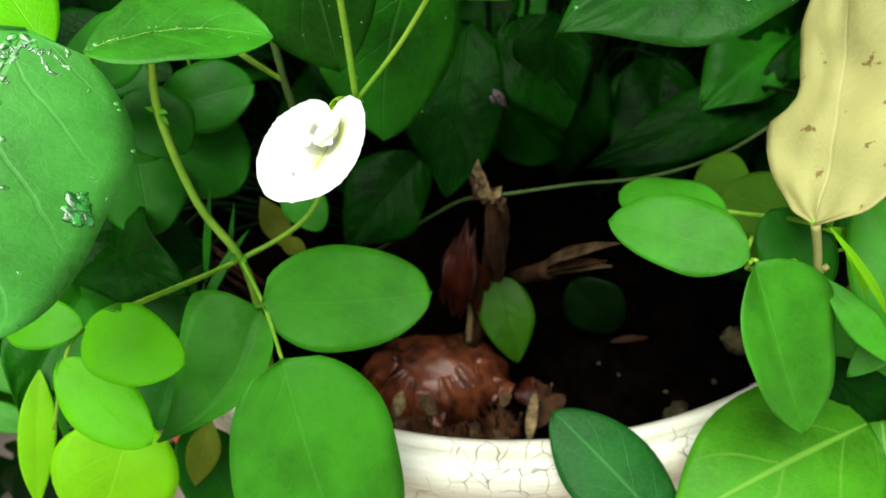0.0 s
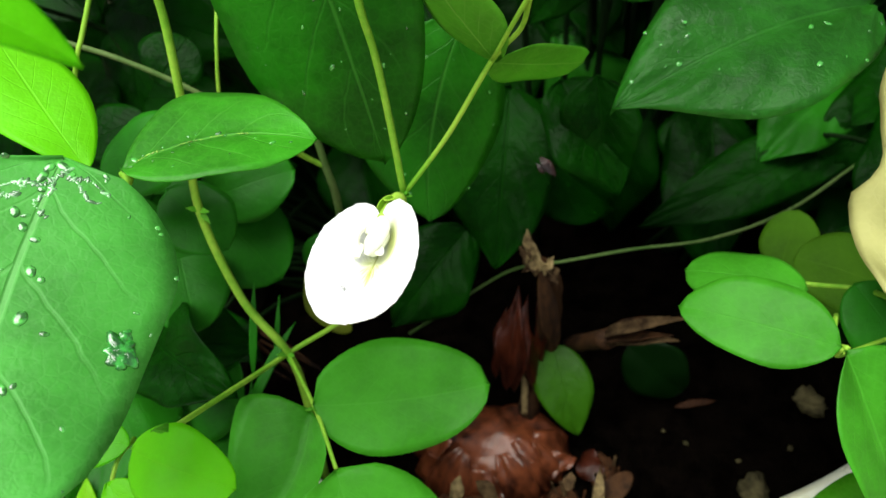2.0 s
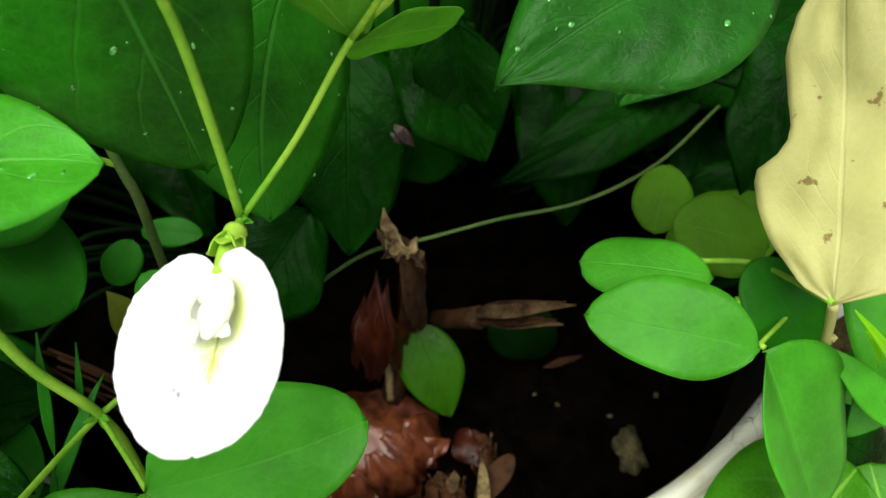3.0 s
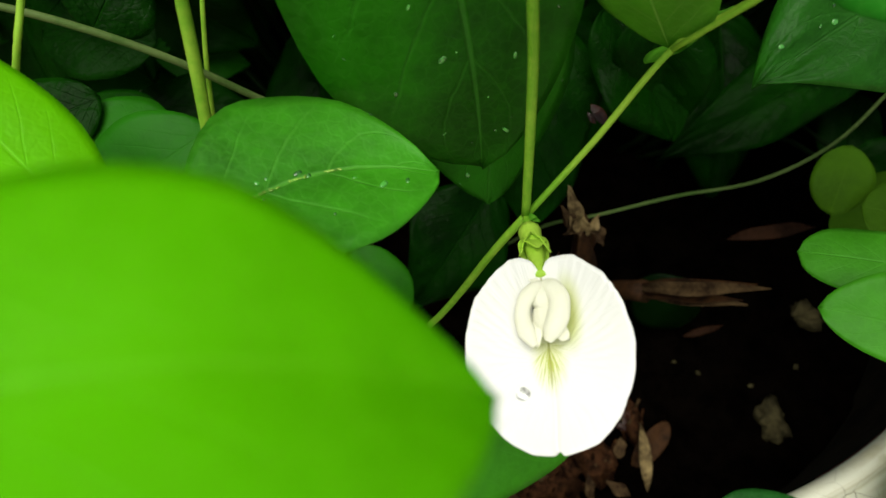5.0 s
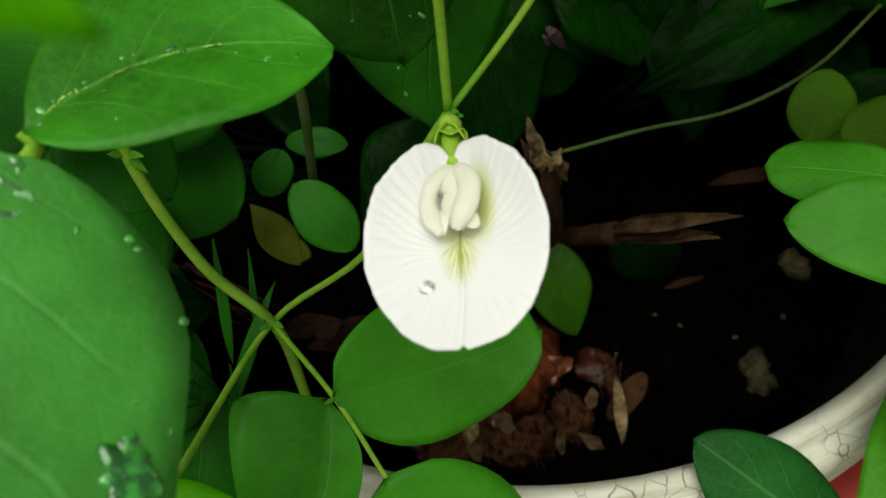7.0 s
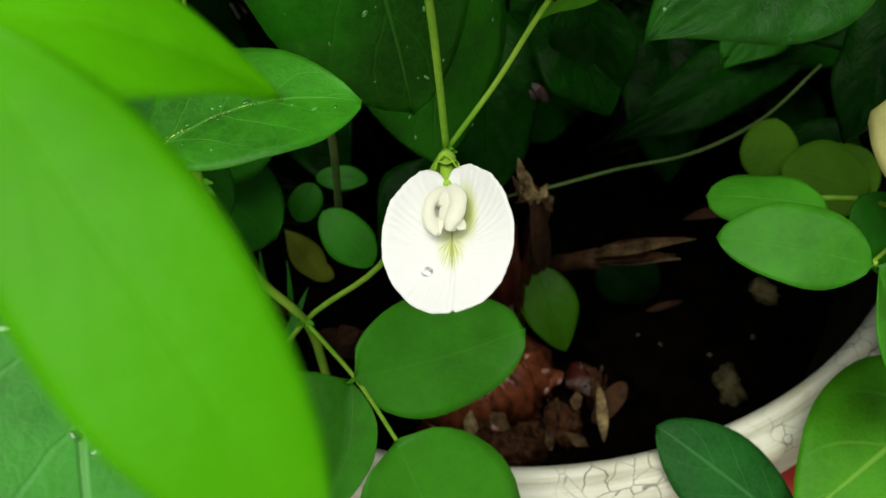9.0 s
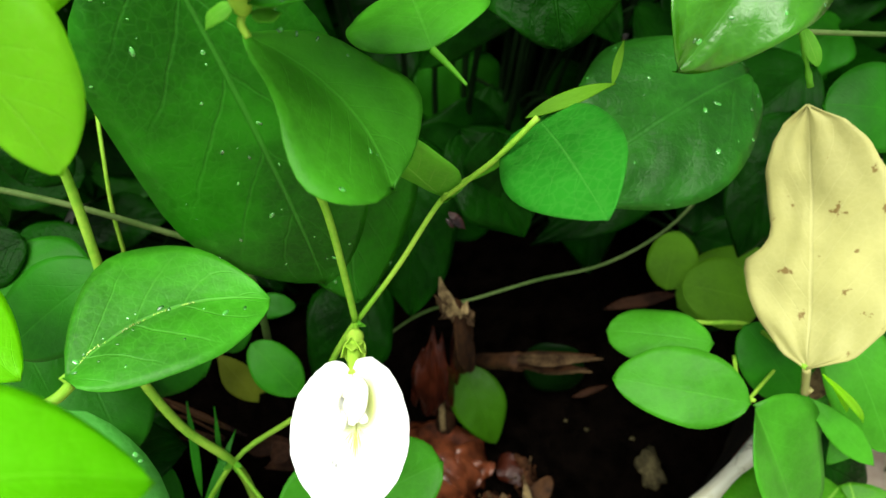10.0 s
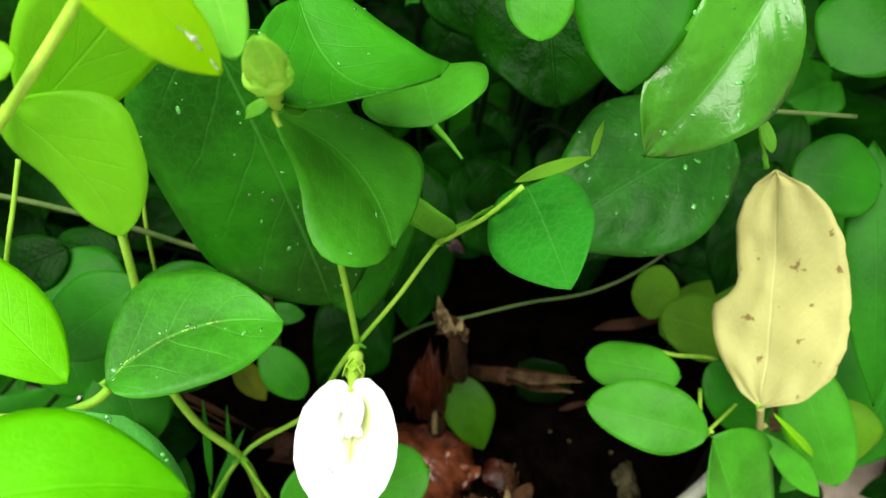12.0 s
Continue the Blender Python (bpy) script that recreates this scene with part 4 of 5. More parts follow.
leaf(spray_x, M_XLEAF, (-0.1003, 0.2041, 0.7052), (-0.0846, 0.1892, 0.6778), 0.0270, (-0.30, -0.90, 0.32), (0.40, 0.45, 0.55), fold=-3.6, bow=-0.114, curl=0.022, skew=-0.23, name="leaflet", seed=20)
leaf_v = leaf(spray_x, M_YOUNG, (-0.0676, 0.1779, 0.7524), (-0.0519, 0.1847, 0.7206), 0.0146, (0.81, -0.50, 0.29), (0.40, 0.50, 0.80), fold=11.4, bow=0.001, curl=0.081, skew=0.07, label="wet yellow-green young leaflet", name="leaflet", seed=21)
leaf(spray_x, M_XLEAF, (-0.0999, 0.2122, 0.6972), (-0.0576, 0.2498, 0.7236), 0.0345, (0.64, -0.76, 0.06), (0.43, 0.56, 0.80), fold=7.6, bow=-0.008, curl=0.070, skew=-0.03, name="leaflet", seed=22)
tube(vine, M_STEM, [(-0.1215, 0.1607, 0.5247), (-0.1038, 0.2193, 0.4888), (-0.0705, 0.2248, 0.5076), (-0.0491, 0.2220, 0.5507), (-0.0412, 0.2220, 0.5634)], 0.001, 0.0012, "stem")
tube(vine, M_STEM, [(-0.0412, 0.2220, 0.5634), (-0.0411, 0.2247, 0.5901), (-0.0415, 0.2262, 0.6131), (-0.0428, 0.2260, 0.6287), (-0.0437, 0.2282, 0.6473), (-0.0433, 0.2051, 0.6695)], 0.0012, 0.0013, "stem")
tube(vine, M_STEM, [(-0.0412, 0.2220, 0.5634), (-0.0233, 0.2278, 0.5818), (-0.0066, 0.2318, 0.6042), (0.0031, 0.2283, 0.6155), (0.0068, 0.2178, 0.6311), (0.0176, 0.2166, 0.6438)], 0.0009, 0.0008, "stem")
tube(vine, M_STEM, [(-0.1108, 0.2680, 0.6559), (-0.1116, 0.2536, 0.6373), (-0.1133, 0.2519, 0.6201), (-0.1182, 0.2456, 0.5852), (-0.1240, 0.2396, 0.5530), (-0.1171, 0.2278, 0.5147), (-0.1038, 0.2193, 0.4888), (-0.1032, 0.2155, 0.4547), (-0.1069, 0.2003, 0.3815)], 0.0014, 0.0019, "stem")
tube(vine, M_STEM_DARK, [(-0.1851, 0.2957, 0.6065), (-0.1584, 0.2928, 0.5950), (-0.1333, 0.2914, 0.5782), (-0.1136, 0.2950, 0.5558), (-0.0963, 0.2970, 0.5370)], 0.0011, 0.0013, "stem")
tube(vine, M_STEM, [(-0.1160, 0.3118, 0.6064), (-0.1185, 0.3004, 0.5921), (-0.1239, 0.2950, 0.5694), (-0.1315, 0.2957, 0.5324)], 0.0007, 0.0008, "stem")
tube(vine, M_STEM, [(-0.1458, 0.2787, 0.6293), (-0.1523, 0.2691, 0.6158), (-0.1581, 0.2629, 0.6048), (-0.1803, 0.2603, 0.5640)], 0.0009, 0.0009, "stem")
tube(vine, M_LIMESTEM, [(-0.1128, 0.1944, 0.6936), (-0.1026, 0.1963, 0.7035), (-0.0876, 0.1986, 0.7171), (-0.0725, 0.2005, 0.7317), (-0.0646, 0.1951, 0.7417)], 0.0012, 0.0011, "stem")
tube(vine, M_STEM_DARK, [(-0.0830, 0.2796, 0.5631), (-0.0807, 0.2733, 0.5420), (-0.0801, 0.2732, 0.5274), (-0.0862, 0.2813, 0.4785)], 0.0016, 0.0018, "stem")
tube(vine, M_STEM, [(-0.0934, 0.2646, 0.5627), (-0.0853, 0.2723, 0.5485), (-0.0806, 0.2742, 0.5429)], 0.0011, 0.0011, "stem")
tube(vine, M_STEM_DARK, [(0.1093, 0.2490, 0.6306), (0.1277, 0.2484, 0.6265), (0.1546, 0.2456, 0.6219)], 0.0009, 0.0009, "stem")
tube(vine, M_STEM, [(0.1158, 0.1796, 0.5304), (0.1251, 0.2177, 0.4987), (0.1079, 0.2268, 0.4950), (0.0967, 0.2361, 0.4910)], 0.001, 0.001, "stem")
tube(vine, M_STEM, [(0.1000, 0.1789, 0.5138), (0.0997, 0.1864, 0.5085), (0.1092, 0.2047, 0.5008)], 0.0009, 0.0009, "stem")
tube(vine, M_STEM_DARK, [(-0.0675, 0.2906, 0.4147), (-0.0526, 0.2891, 0.4265), (-0.0258, 0.2965, 0.4396), (-0.0046, 0.2961, 0.4521), (0.0184, 0.2941, 0.4557), (0.0545, 0.2938, 0.4600), (0.0920, 0.2910, 0.4646), (0.1316, 0.3010, 0.4694), (0.1728, 0.3244, 0.4763)], 0.0009, 0.0008, "stem", knobs=0.06)
leaf(vine, M_PALE, (-0.1215, 0.1607, 0.5247), (-0.1275, 0.1577, 0.5277), 0.0030, (0.54, -0.28, 0.79), "lance", fold=12, name="bract", seed=23)
leaf(vine, M_PALE, (-0.1215, 0.1607, 0.5247), (-0.1285, 0.1597, 0.5217), 0.0030, (-0.26, -0.56, 0.79), "lance", fold=12, name="bract", seed=24)
leaf(vine, M_PALE, (-0.1215, 0.1607, 0.5247), (-0.1245, 0.1567, 0.5297), 0.0030, (0.85, 0.02, 0.53), "lance", fold=12, name="bract", seed=25)
leaf(vine, M_PALE, (-0.1240, 0.2396, 0.5530), (-0.1190, 0.2366, 0.5540), 0.0022, (-0.36, -0.31, 0.88), "lance", fold=12, name="bract", seed=26)
leaf(vine, M_PALE, (-0.1240, 0.2396, 0.5530), (-0.1270, 0.2366, 0.5570), 0.0022, (0.86, -0.30, 0.42), "lance", fold=12, name="bract", seed=27)
leaf(vine, M_PALE, (-0.1240, 0.2396, 0.5530), (-0.1200, 0.2356, 0.5490), 0.0022, (0.27, -0.53, 0.80), "lance", fold=12, name="bract", seed=28)
leaf(vine, M_PALE, (-0.1038, 0.2193, 0.4888), (-0.0998, 0.2153, 0.4908), 0.0022, (-0.40, 0.05, 0.91), "lance", fold=12, name="bract", seed=29)
leaf(vine, M_PALE, (-0.1038, 0.2193, 0.4888), (-0.1068, 0.2153, 0.4928), 0.0022, (0.80, -0.01, 0.60), "lance", fold=12, name="bract", seed=30)
leaf(vine, M_PALE, (-0.1038, 0.2193, 0.4888), (-0.1018, 0.2143, 0.4858), 0.0022, (0.21, -0.44, 0.87), "lance", fold=12, name="bract", seed=31)
leaf(vine, M_PALE, (-0.0412, 0.2220, 0.5634), (-0.0382, 0.2190, 0.5644), 0.0018, (-0.49, -0.20, 0.85), "lance", fold=12, name="bract", seed=32)
leaf(vine, M_PALE, (-0.0412, 0.2220, 0.5634), (-0.0392, 0.2190, 0.5664), 0.0018, (-0.85, -0.03, 0.53), "lance", fold=12, name="bract", seed=33)
leaf(vine, M_PALE, (-0.0863, 0.1870, 0.4931), (-0.0893, 0.1850, 0.4951), 0.0016, (0.63, -0.19, 0.75), "lance", fold=12, name="bract", seed=34)
leaf(vine, M_PALE, (-0.0863, 0.1870, 0.4931), (-0.0853, 0.1840, 0.4961), 0.0016, (-0.07, 0.69, 0.72), "lance", fold=12, name="bract", seed=35)
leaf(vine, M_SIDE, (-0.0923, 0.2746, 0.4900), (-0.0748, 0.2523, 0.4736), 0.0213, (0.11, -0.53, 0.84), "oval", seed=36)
leaf(vine, M_OCHRE, (-0.1000, 0.2690, 0.4470), (-0.1140, 0.2900, 0.4660), 0.0150, (0.27, -0.60, 0.75), "lance", seed=37)
leaf(vine, M_OCHRE, (-0.1119, 0.2958, 0.4287), (-0.0992, 0.2901, 0.4220), 0.0110, (0.21, -0.52, 0.83), "oval", seed=38)
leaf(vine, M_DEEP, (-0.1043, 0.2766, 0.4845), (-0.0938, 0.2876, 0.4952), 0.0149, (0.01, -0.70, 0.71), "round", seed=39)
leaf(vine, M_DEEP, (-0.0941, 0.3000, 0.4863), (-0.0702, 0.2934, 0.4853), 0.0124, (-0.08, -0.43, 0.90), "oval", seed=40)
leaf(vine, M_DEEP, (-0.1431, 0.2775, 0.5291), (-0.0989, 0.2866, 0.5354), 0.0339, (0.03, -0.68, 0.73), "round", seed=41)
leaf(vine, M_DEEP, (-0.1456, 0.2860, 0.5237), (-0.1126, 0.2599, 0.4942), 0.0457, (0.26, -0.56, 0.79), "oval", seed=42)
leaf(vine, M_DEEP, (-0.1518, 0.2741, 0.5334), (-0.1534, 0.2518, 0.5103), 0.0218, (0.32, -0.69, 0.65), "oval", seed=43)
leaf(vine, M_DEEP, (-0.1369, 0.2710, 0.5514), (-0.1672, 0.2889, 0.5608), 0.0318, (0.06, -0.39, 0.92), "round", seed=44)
leaf(vine, M_DARK, (-0.1593, 0.3745, 0.5234), (-0.2057, 0.3878, 0.5279), 0.0410, (-0.06, -0.51, 0.86), "round", seed=45)
leaf(vine, M_DARK, (-0.1512, 0.3201, 0.5230), (-0.1836, 0.3338, 0.5292), 0.0217, (-0.00, -0.42, 0.91), "oval", seed=46)
leaf(vine, M_DEEP, (-0.1597, 0.2578, 0.5026), (-0.1774, 0.2136, 0.4580), 0.0292, (0.27, -0.74, 0.62), "oval", seed=47)
leaf(vine, M_DEEP, (-0.1531, 0.2581, 0.4447), (-0.1899, 0.2416, 0.4301), 0.0357, (-0.01, -0.64, 0.77), "oval", seed=48)
leaf(vine, M_DEEP, (-0.1759, 0.2705, 0.4592), (-0.1583, 0.2684, 0.4558), 0.0238, (0.11, -0.48, 0.87), "oval", seed=49)
leaf(vine, M_DULL, (0.1194, 0.2720, 0.4561), (0.1327, 0.2927, 0.4756), 0.0260, (-0.37, -0.50, 0.78), "oval", seed=50)
leaf(vine, M_DULL, (0.1362, 0.2771, 0.4257), (0.1948, 0.2828, 0.4409), 0.0416, (-0.20, -0.35, 0.91), "round", seed=51)
leaf(vine, M_DULL, (0.1182, 0.2601, 0.4766), (0.1552, 0.2433, 0.4682), 0.0366, (-0.01, -0.45, 0.89), "round", seed=52)
leaf(vine, M_DEEP, (0.1186, 0.2152, 0.5052), (0.1343, 0.1868, 0.4849), 0.0292, (-0.13, -0.62, 0.77), "round", seed=53)
leaf(vine, M_DULL, (0.1683, 0.1648, 0.4775), (0.1630, 0.1910, 0.4975), 0.0420, (-0.32, -0.61, 0.72), "oval", seed=54)
leaf(vine, M_MID, (0.1464, 0.1521, 0.4847), (0.1243, 0.1801, 0.5039), 0.0125, (-0.06, -0.59, 0.80), "lance", seed=55)
leaf(vine, M_DEEP, (0.1874, 0.2613, 0.5892), (0.1693, 0.1747, 0.5185), 0.0265, (-0.48, -0.49, 0.73), "lance", seed=56)
leaf(vine, M_DEEP, (0.1805, 0.2402, 0.5845), (0.1451, 0.2526, 0.5896), 0.0349, (-0.07, -0.54, 0.84), "round", seed=57)
leaf(vine, M_DEEP, (0.1698, 0.2667, 0.6552), (0.1403, 0.2532, 0.6406), 0.0382, (-0.27, -0.38, 0.89), "oval", seed=58)
leaf(vine, M_MID, (0.1502, 0.2080, 0.5166), (0.1605, 0.1570, 0.4777), 0.0308, (-0.31, -0.62, 0.72), "oval", seed=59)
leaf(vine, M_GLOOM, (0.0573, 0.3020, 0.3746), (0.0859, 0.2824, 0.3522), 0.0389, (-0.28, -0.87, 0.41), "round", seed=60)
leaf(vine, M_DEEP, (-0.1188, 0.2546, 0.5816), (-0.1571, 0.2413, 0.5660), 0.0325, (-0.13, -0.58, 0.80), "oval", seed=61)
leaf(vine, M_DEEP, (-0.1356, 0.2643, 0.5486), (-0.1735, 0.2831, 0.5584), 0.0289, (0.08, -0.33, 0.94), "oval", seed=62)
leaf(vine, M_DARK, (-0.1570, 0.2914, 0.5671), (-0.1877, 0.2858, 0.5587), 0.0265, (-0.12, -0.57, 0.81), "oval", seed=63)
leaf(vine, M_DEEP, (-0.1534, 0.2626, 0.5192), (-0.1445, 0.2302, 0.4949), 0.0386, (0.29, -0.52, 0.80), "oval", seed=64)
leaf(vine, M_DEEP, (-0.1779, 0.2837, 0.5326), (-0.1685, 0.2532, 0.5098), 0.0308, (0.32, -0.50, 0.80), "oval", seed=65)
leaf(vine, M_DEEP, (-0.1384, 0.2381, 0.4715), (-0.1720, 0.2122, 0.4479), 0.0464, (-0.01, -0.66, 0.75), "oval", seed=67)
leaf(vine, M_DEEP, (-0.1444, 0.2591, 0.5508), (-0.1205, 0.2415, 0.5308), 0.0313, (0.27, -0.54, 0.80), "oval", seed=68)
leaf(vine, M_DARK, (-0.1639, 0.3270, 0.5647), (-0.1482, 0.3420, 0.5786), 0.0328, (0.17, -0.76, 0.62), "oval", seed=69)
leaf(vine, M_RIB, (0.0749, 0.1212, 0.4124), (0.0287, 0.1676, 0.4391), 0.0388, (0.10, -0.42, 0.90), (0.52, 0.54, 0.62), fold=1.6, bow=0.004, curl=0.037, skew=0.00, seed=70)
leaf(vine, M_VEINED, (0.1579, 0.1597, 0.4334), (0.0707, 0.1228, 0.4257), 0.0660, (0.00, -0.20, 0.98), "egg", fold=5, seed=71)
leaf(vine, M_VEINED, (0.1638, 0.1605, 0.4338), (0.1603, 0.1203, 0.4096), 0.0436, (-0.35, -0.46, 0.82), "egg", fold=5, seed=72)
leaf(vine, M_DARK, (0.1407, 0.1825, 0.4467), (0.1775, 0.1591, 0.4198), 0.0289, (0.08, -0.69, 0.72), "oval", seed=73)
leaf(vine, M_MID, (0.1922, 0.2089, 0.4417), (0.1576, 0.1911, 0.4256), 0.0488, (-0.25, -0.34, 0.91), "oval", seed=74)
leaf(vine, M_MID, (0.1742, 0.1826, 0.4806), (0.1419, 0.1630, 0.4624), 0.0177, (-0.29, -0.35, 0.89), "egg", seed=75)
leaf(vine, M_DEEP, (0.1824, 0.2260, 0.4889), (0.1643, 0.2093, 0.4728), 0.0410, (-0.34, -0.43, 0.83), "oval", seed=76)
leaf(vine, M_YG, (-0.1888, 0.1800, 0.4671), (-0.1922, 0.1390, 0.4248), 0.0149, (0.39, -0.68, 0.62), "lance", seed=77)
leaf(vine, M_YG, (-0.1501, 0.1658, 0.4496), (-0.1672, 0.1289, 0.4126), 0.0518, (0.19, -0.74, 0.65), "egg", seed=78)
leaf(vine, M_OCHRE, (-0.1282, 0.1814, 0.4211), (-0.1376, 0.1602, 0.3997), 0.0159, (0.13, -0.73, 0.67), "lance", seed=79)
leaf(vine, M_MID, (-0.2410, 0.2068, 0.4409), (-0.2171, 0.1973, 0.4294), 0.0164, (0.30, -0.32, 0.90), "oval", seed=80)
leaf(vine, M_MID, (-0.2421, 0.1916, 0.4252), (-0.2208, 0.1841, 0.4159), 0.0137, (0.30, -0.29, 0.91), "oval", seed=81)
leaf(vine, M_DEEP, (-0.2016, 0.1897, 0.4348), (-0.1926, 0.1685, 0.4122), 0.0037, (0.47, -0.54, 0.70), "lance", seed=82)
leaf(vine, M_DEEP, (-0.1831, 0.2163, 0.4467), (-0.2028, 0.2068, 0.4382), 0.0164, (-0.02, -0.65, 0.76), "oval", seed=83)
leaf(vine, M_DEEP, (-0.1467, 0.1868, 0.4063), (-0.1237, 0.1598, 0.3767), 0.0333, (0.40, -0.50, 0.77), "oval", seed=84)
leaf(vine, M_DEEP, (-0.1390, 0.2221, 0.4469), (-0.1505, 0.1720, 0.4290), 0.0330, (0.15, -0.72, 0.68), "oval", seed=210)
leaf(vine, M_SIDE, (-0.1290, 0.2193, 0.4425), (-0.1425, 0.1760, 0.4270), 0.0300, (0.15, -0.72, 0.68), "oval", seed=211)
leaf(vine, M_DEEP, (0.2270, 0.2217, 0.5006), (0.1841, 0.1712, 0.4503), 0.0600, (-0.10, -0.60, 0.79), "broad", seed=212)
leaf(vine, M_YG, (0.1190, 0.1751, 0.5318), (0.1494, 0.1675, 0.4906), 0.0032, (-0.05, -0.70, 0.71), "lance", fold=20, name="young_shoot", seed=213)
leaf(vine, M_YG, (0.1266, 0.1733, 0.5215), (0.1387, 0.1697, 0.5014), 0.0026, (-0.05, -0.70, 0.71), "lance", fold=20, name="young_shoot", seed=214)
leaf(vine, M_HUSK, (0.0118, 0.3088, 0.5118), (0.0183, 0.3021, 0.5044), 0.0051, (0.05, -0.72, 0.69), "lance", name="dry_scrap", seed=85)
leaf(vine, M_HUSK, (0.0131, 0.3033, 0.5060), (0.0099, 0.3068, 0.5098), 0.0028, (0.05, -0.72, 0.69), "lance", name="dry_scrap", seed=86)
leaf(vine, M_DEEP, (-0.1179, 0.2094, 0.4854), (-0.1142, 0.2374, 0.5143), 0.0034, (0.25, -0.71, 0.66), "lance", name="grass_blade", seed=87)
leaf(vine, M_DEEP, (-0.1097, 0.2162, 0.4848), (-0.1057, 0.2370, 0.5061), 0.0022, (0.21, -0.72, 0.66), "lance", name="grass_blade", seed=88)
leaf(vine, M_DEEP, (-0.1230, 0.1889, 0.4646), (-0.1186, 0.2094, 0.4855), 0.0029, (0.23, -0.72, 0.65), "lance", name="grass_blade", seed=89)
leaf(vine, M_DEEP, (-0.1237, 0.1962, 0.4720), (-0.1000, 0.2294, 0.4971), 0.0050, (-0.10, -0.55, 0.83), "lance", name="grass_blade", seed=90)
leaf(vine, M_PALE, (-0.0517, 0.2027, 0.7343), (-0.0493, 0.1870, 0.7214), 0.0101, (0.05, -0.63, 0.78), "oval", seed=91)
leaf(vine, M_MID, (-0.0464, 0.2108, 0.7315), (-0.0159, 0.2017, 0.7287), 0.0145, (-0.13, -0.66, 0.74), "oval", seed=92)
leaf(vine, M_MID, (-0.0067, 0.2295, 0.6613), (-0.0060, 0.2600, 0.6590), 0.0400, (-0.14, 0.12, 0.98), "round", seed=93)
tube(vine, M_PALE, [(-0.0067, 0.2295, 0.6613), (-0.0033, 0.2252, 0.6583), (-0.0006, 0.2194, 0.6564)], 0.0011, 0.0004, "petiole")
leaf(vine, M_DULL, (0.0177, 0.2261, 0.6359), (0.0439, 0.2271, 0.6411), 0.0047, (-0.16, -0.44, 0.88), "lance", seed=94)
leaf(vine, M_DULL, (0.0430, 0.2269, 0.6408), (0.0487, 0.2352, 0.6487), 0.0024, (-0.34, -0.52, 0.78), "lance", seed=95)
leaf(vine, M_PALE, (0.0437, 0.2661, 0.6873), (0.0448, 0.2425, 0.6675), 0.0080, (-0.30, -0.62, 0.72), "lance", seed=96)
leaf(vine, M_MID, (0.0320, 0.2626, 0.6956), (0.0270, 0.2412, 0.6767), 0.0214, (-0.27, -0.60, 0.75), "round", seed=97)
leaf(vine, M_PALE, (0.1173, 0.2528, 0.6880), (0.1053, 0.2439, 0.6785), 0.0193, (-0.36, -0.40, 0.84), "oval", seed=98)
leaf(vine, M_YG, (-0.0944, 0.1959, 0.7243), (-0.0900, 0.1912, 0.7210), 0.0097, (0.16, -0.46, 0.87), "round", seed=99)
tube(vine, M_PALE, [(0.0964, 0.2297, 0.6525), (0.0964, 0.2210, 0.6450), (0.0998, 0.2169, 0.6345)], 0.0007, 0.0009, "dried_flower_stalk", knobs=0.3)
leaf(vine, M_PALE, (0.0969, 0.2254, 0.6489), (0.0992, 0.2165, 0.6417), 0.0044, (-0.39, -0.63, 0.66), "oval", name="dried_pod", seed=100)
leaf(vine, M_PALEHUSK, (0.1493, 0.1897, 0.4680), (0.1618, 0.2017, 0.4795), 0.0098, (-0.35, -0.44, 0.83), "lance", name="dry_bract", seed=101)
leaf(vine, M_YG, (0.1383, 0.2041, 0.5054), (0.1562, 0.1934, 0.4930), 0.0049, (0.01, -0.75, 0.66), "lance", seed=102)
leaf(vine, M_YG, (0.1349, 0.2033, 0.5048), (0.1545, 0.2003, 0.5002), 0.0040, (0.09, -0.59, 0.80), "lance", seed=103)

# ---- broad-leaved plant behind ----
broad = thing("broad_leaf_plant", "leafy plant with large dark wet glossy leaves", "plant")
leaf_big = leaf(broad, M_BIG, (-0.0671, 0.2629, 0.6808), (-0.0491, 0.2403, 0.5648), 0.0707, (-0.07, -0.98, 0.18), (0.43, 0.26, 0.66), fold=6.4, bow=-0.034, curl=0.070, skew=0.14, label="large dark green leaf with water beads", seed=104)
leaf_big_low = leaf(broad, M_BIG, (-0.0160, 0.3016, 0.5889), (-0.0405, 0.2658, 0.5147), 0.0649, (0.24, -0.90, 0.36), (0.47, 0.49, 0.71), fold=-8.5, bow=0.068, curl=0.022, skew=0.03, label="large dark green leaf with water beads", seed=204)
leaf_aa = leaf(broad, M_GREY, (0.1386, 0.2897, 0.5783), (0.0338, 0.2493, 0.5692), 0.0694, (0.06, -0.37, 0.93), (0.45, 0.50, 0.96), fold=9.7, bow=0.012, curl=0.084, skew=0.02, quilt=0.10, wave=0.04, seed=105)
leaf(broad, M_DARK, (0.1938, 0.3146, 0.5247), (0.1518, 0.2664, 0.4783), 0.0386, (-0.41, -0.42, 0.81), "broad", fold=12, wave=0.07, quilt=0.09, seed=106)
leaf(broad, M_DARK, (0.0263, 0.3415, 0.5332), (0.0479, 0.3013, 0.4900), 0.0434, (-0.03, -0.74, 0.67), "broad", fold=20, wave=0.07, quilt=0.09, seed=107)
leaf(broad, M_DARK, (0.1984, 0.3668, 0.4608), (0.0665, 0.3352, 0.4372), 0.0405, (-0.02, -0.54, 0.84), "lance", wave=0.07, quilt=0.09, seed=108)
leaf(broad, M_DARK, (0.0017, 0.3584, 0.5235), (-0.0152, 0.2926, 0.4565), 0.0580, (-0.01, -0.71, 0.70), "broad", wave=0.07, quilt=0.09, seed=109)
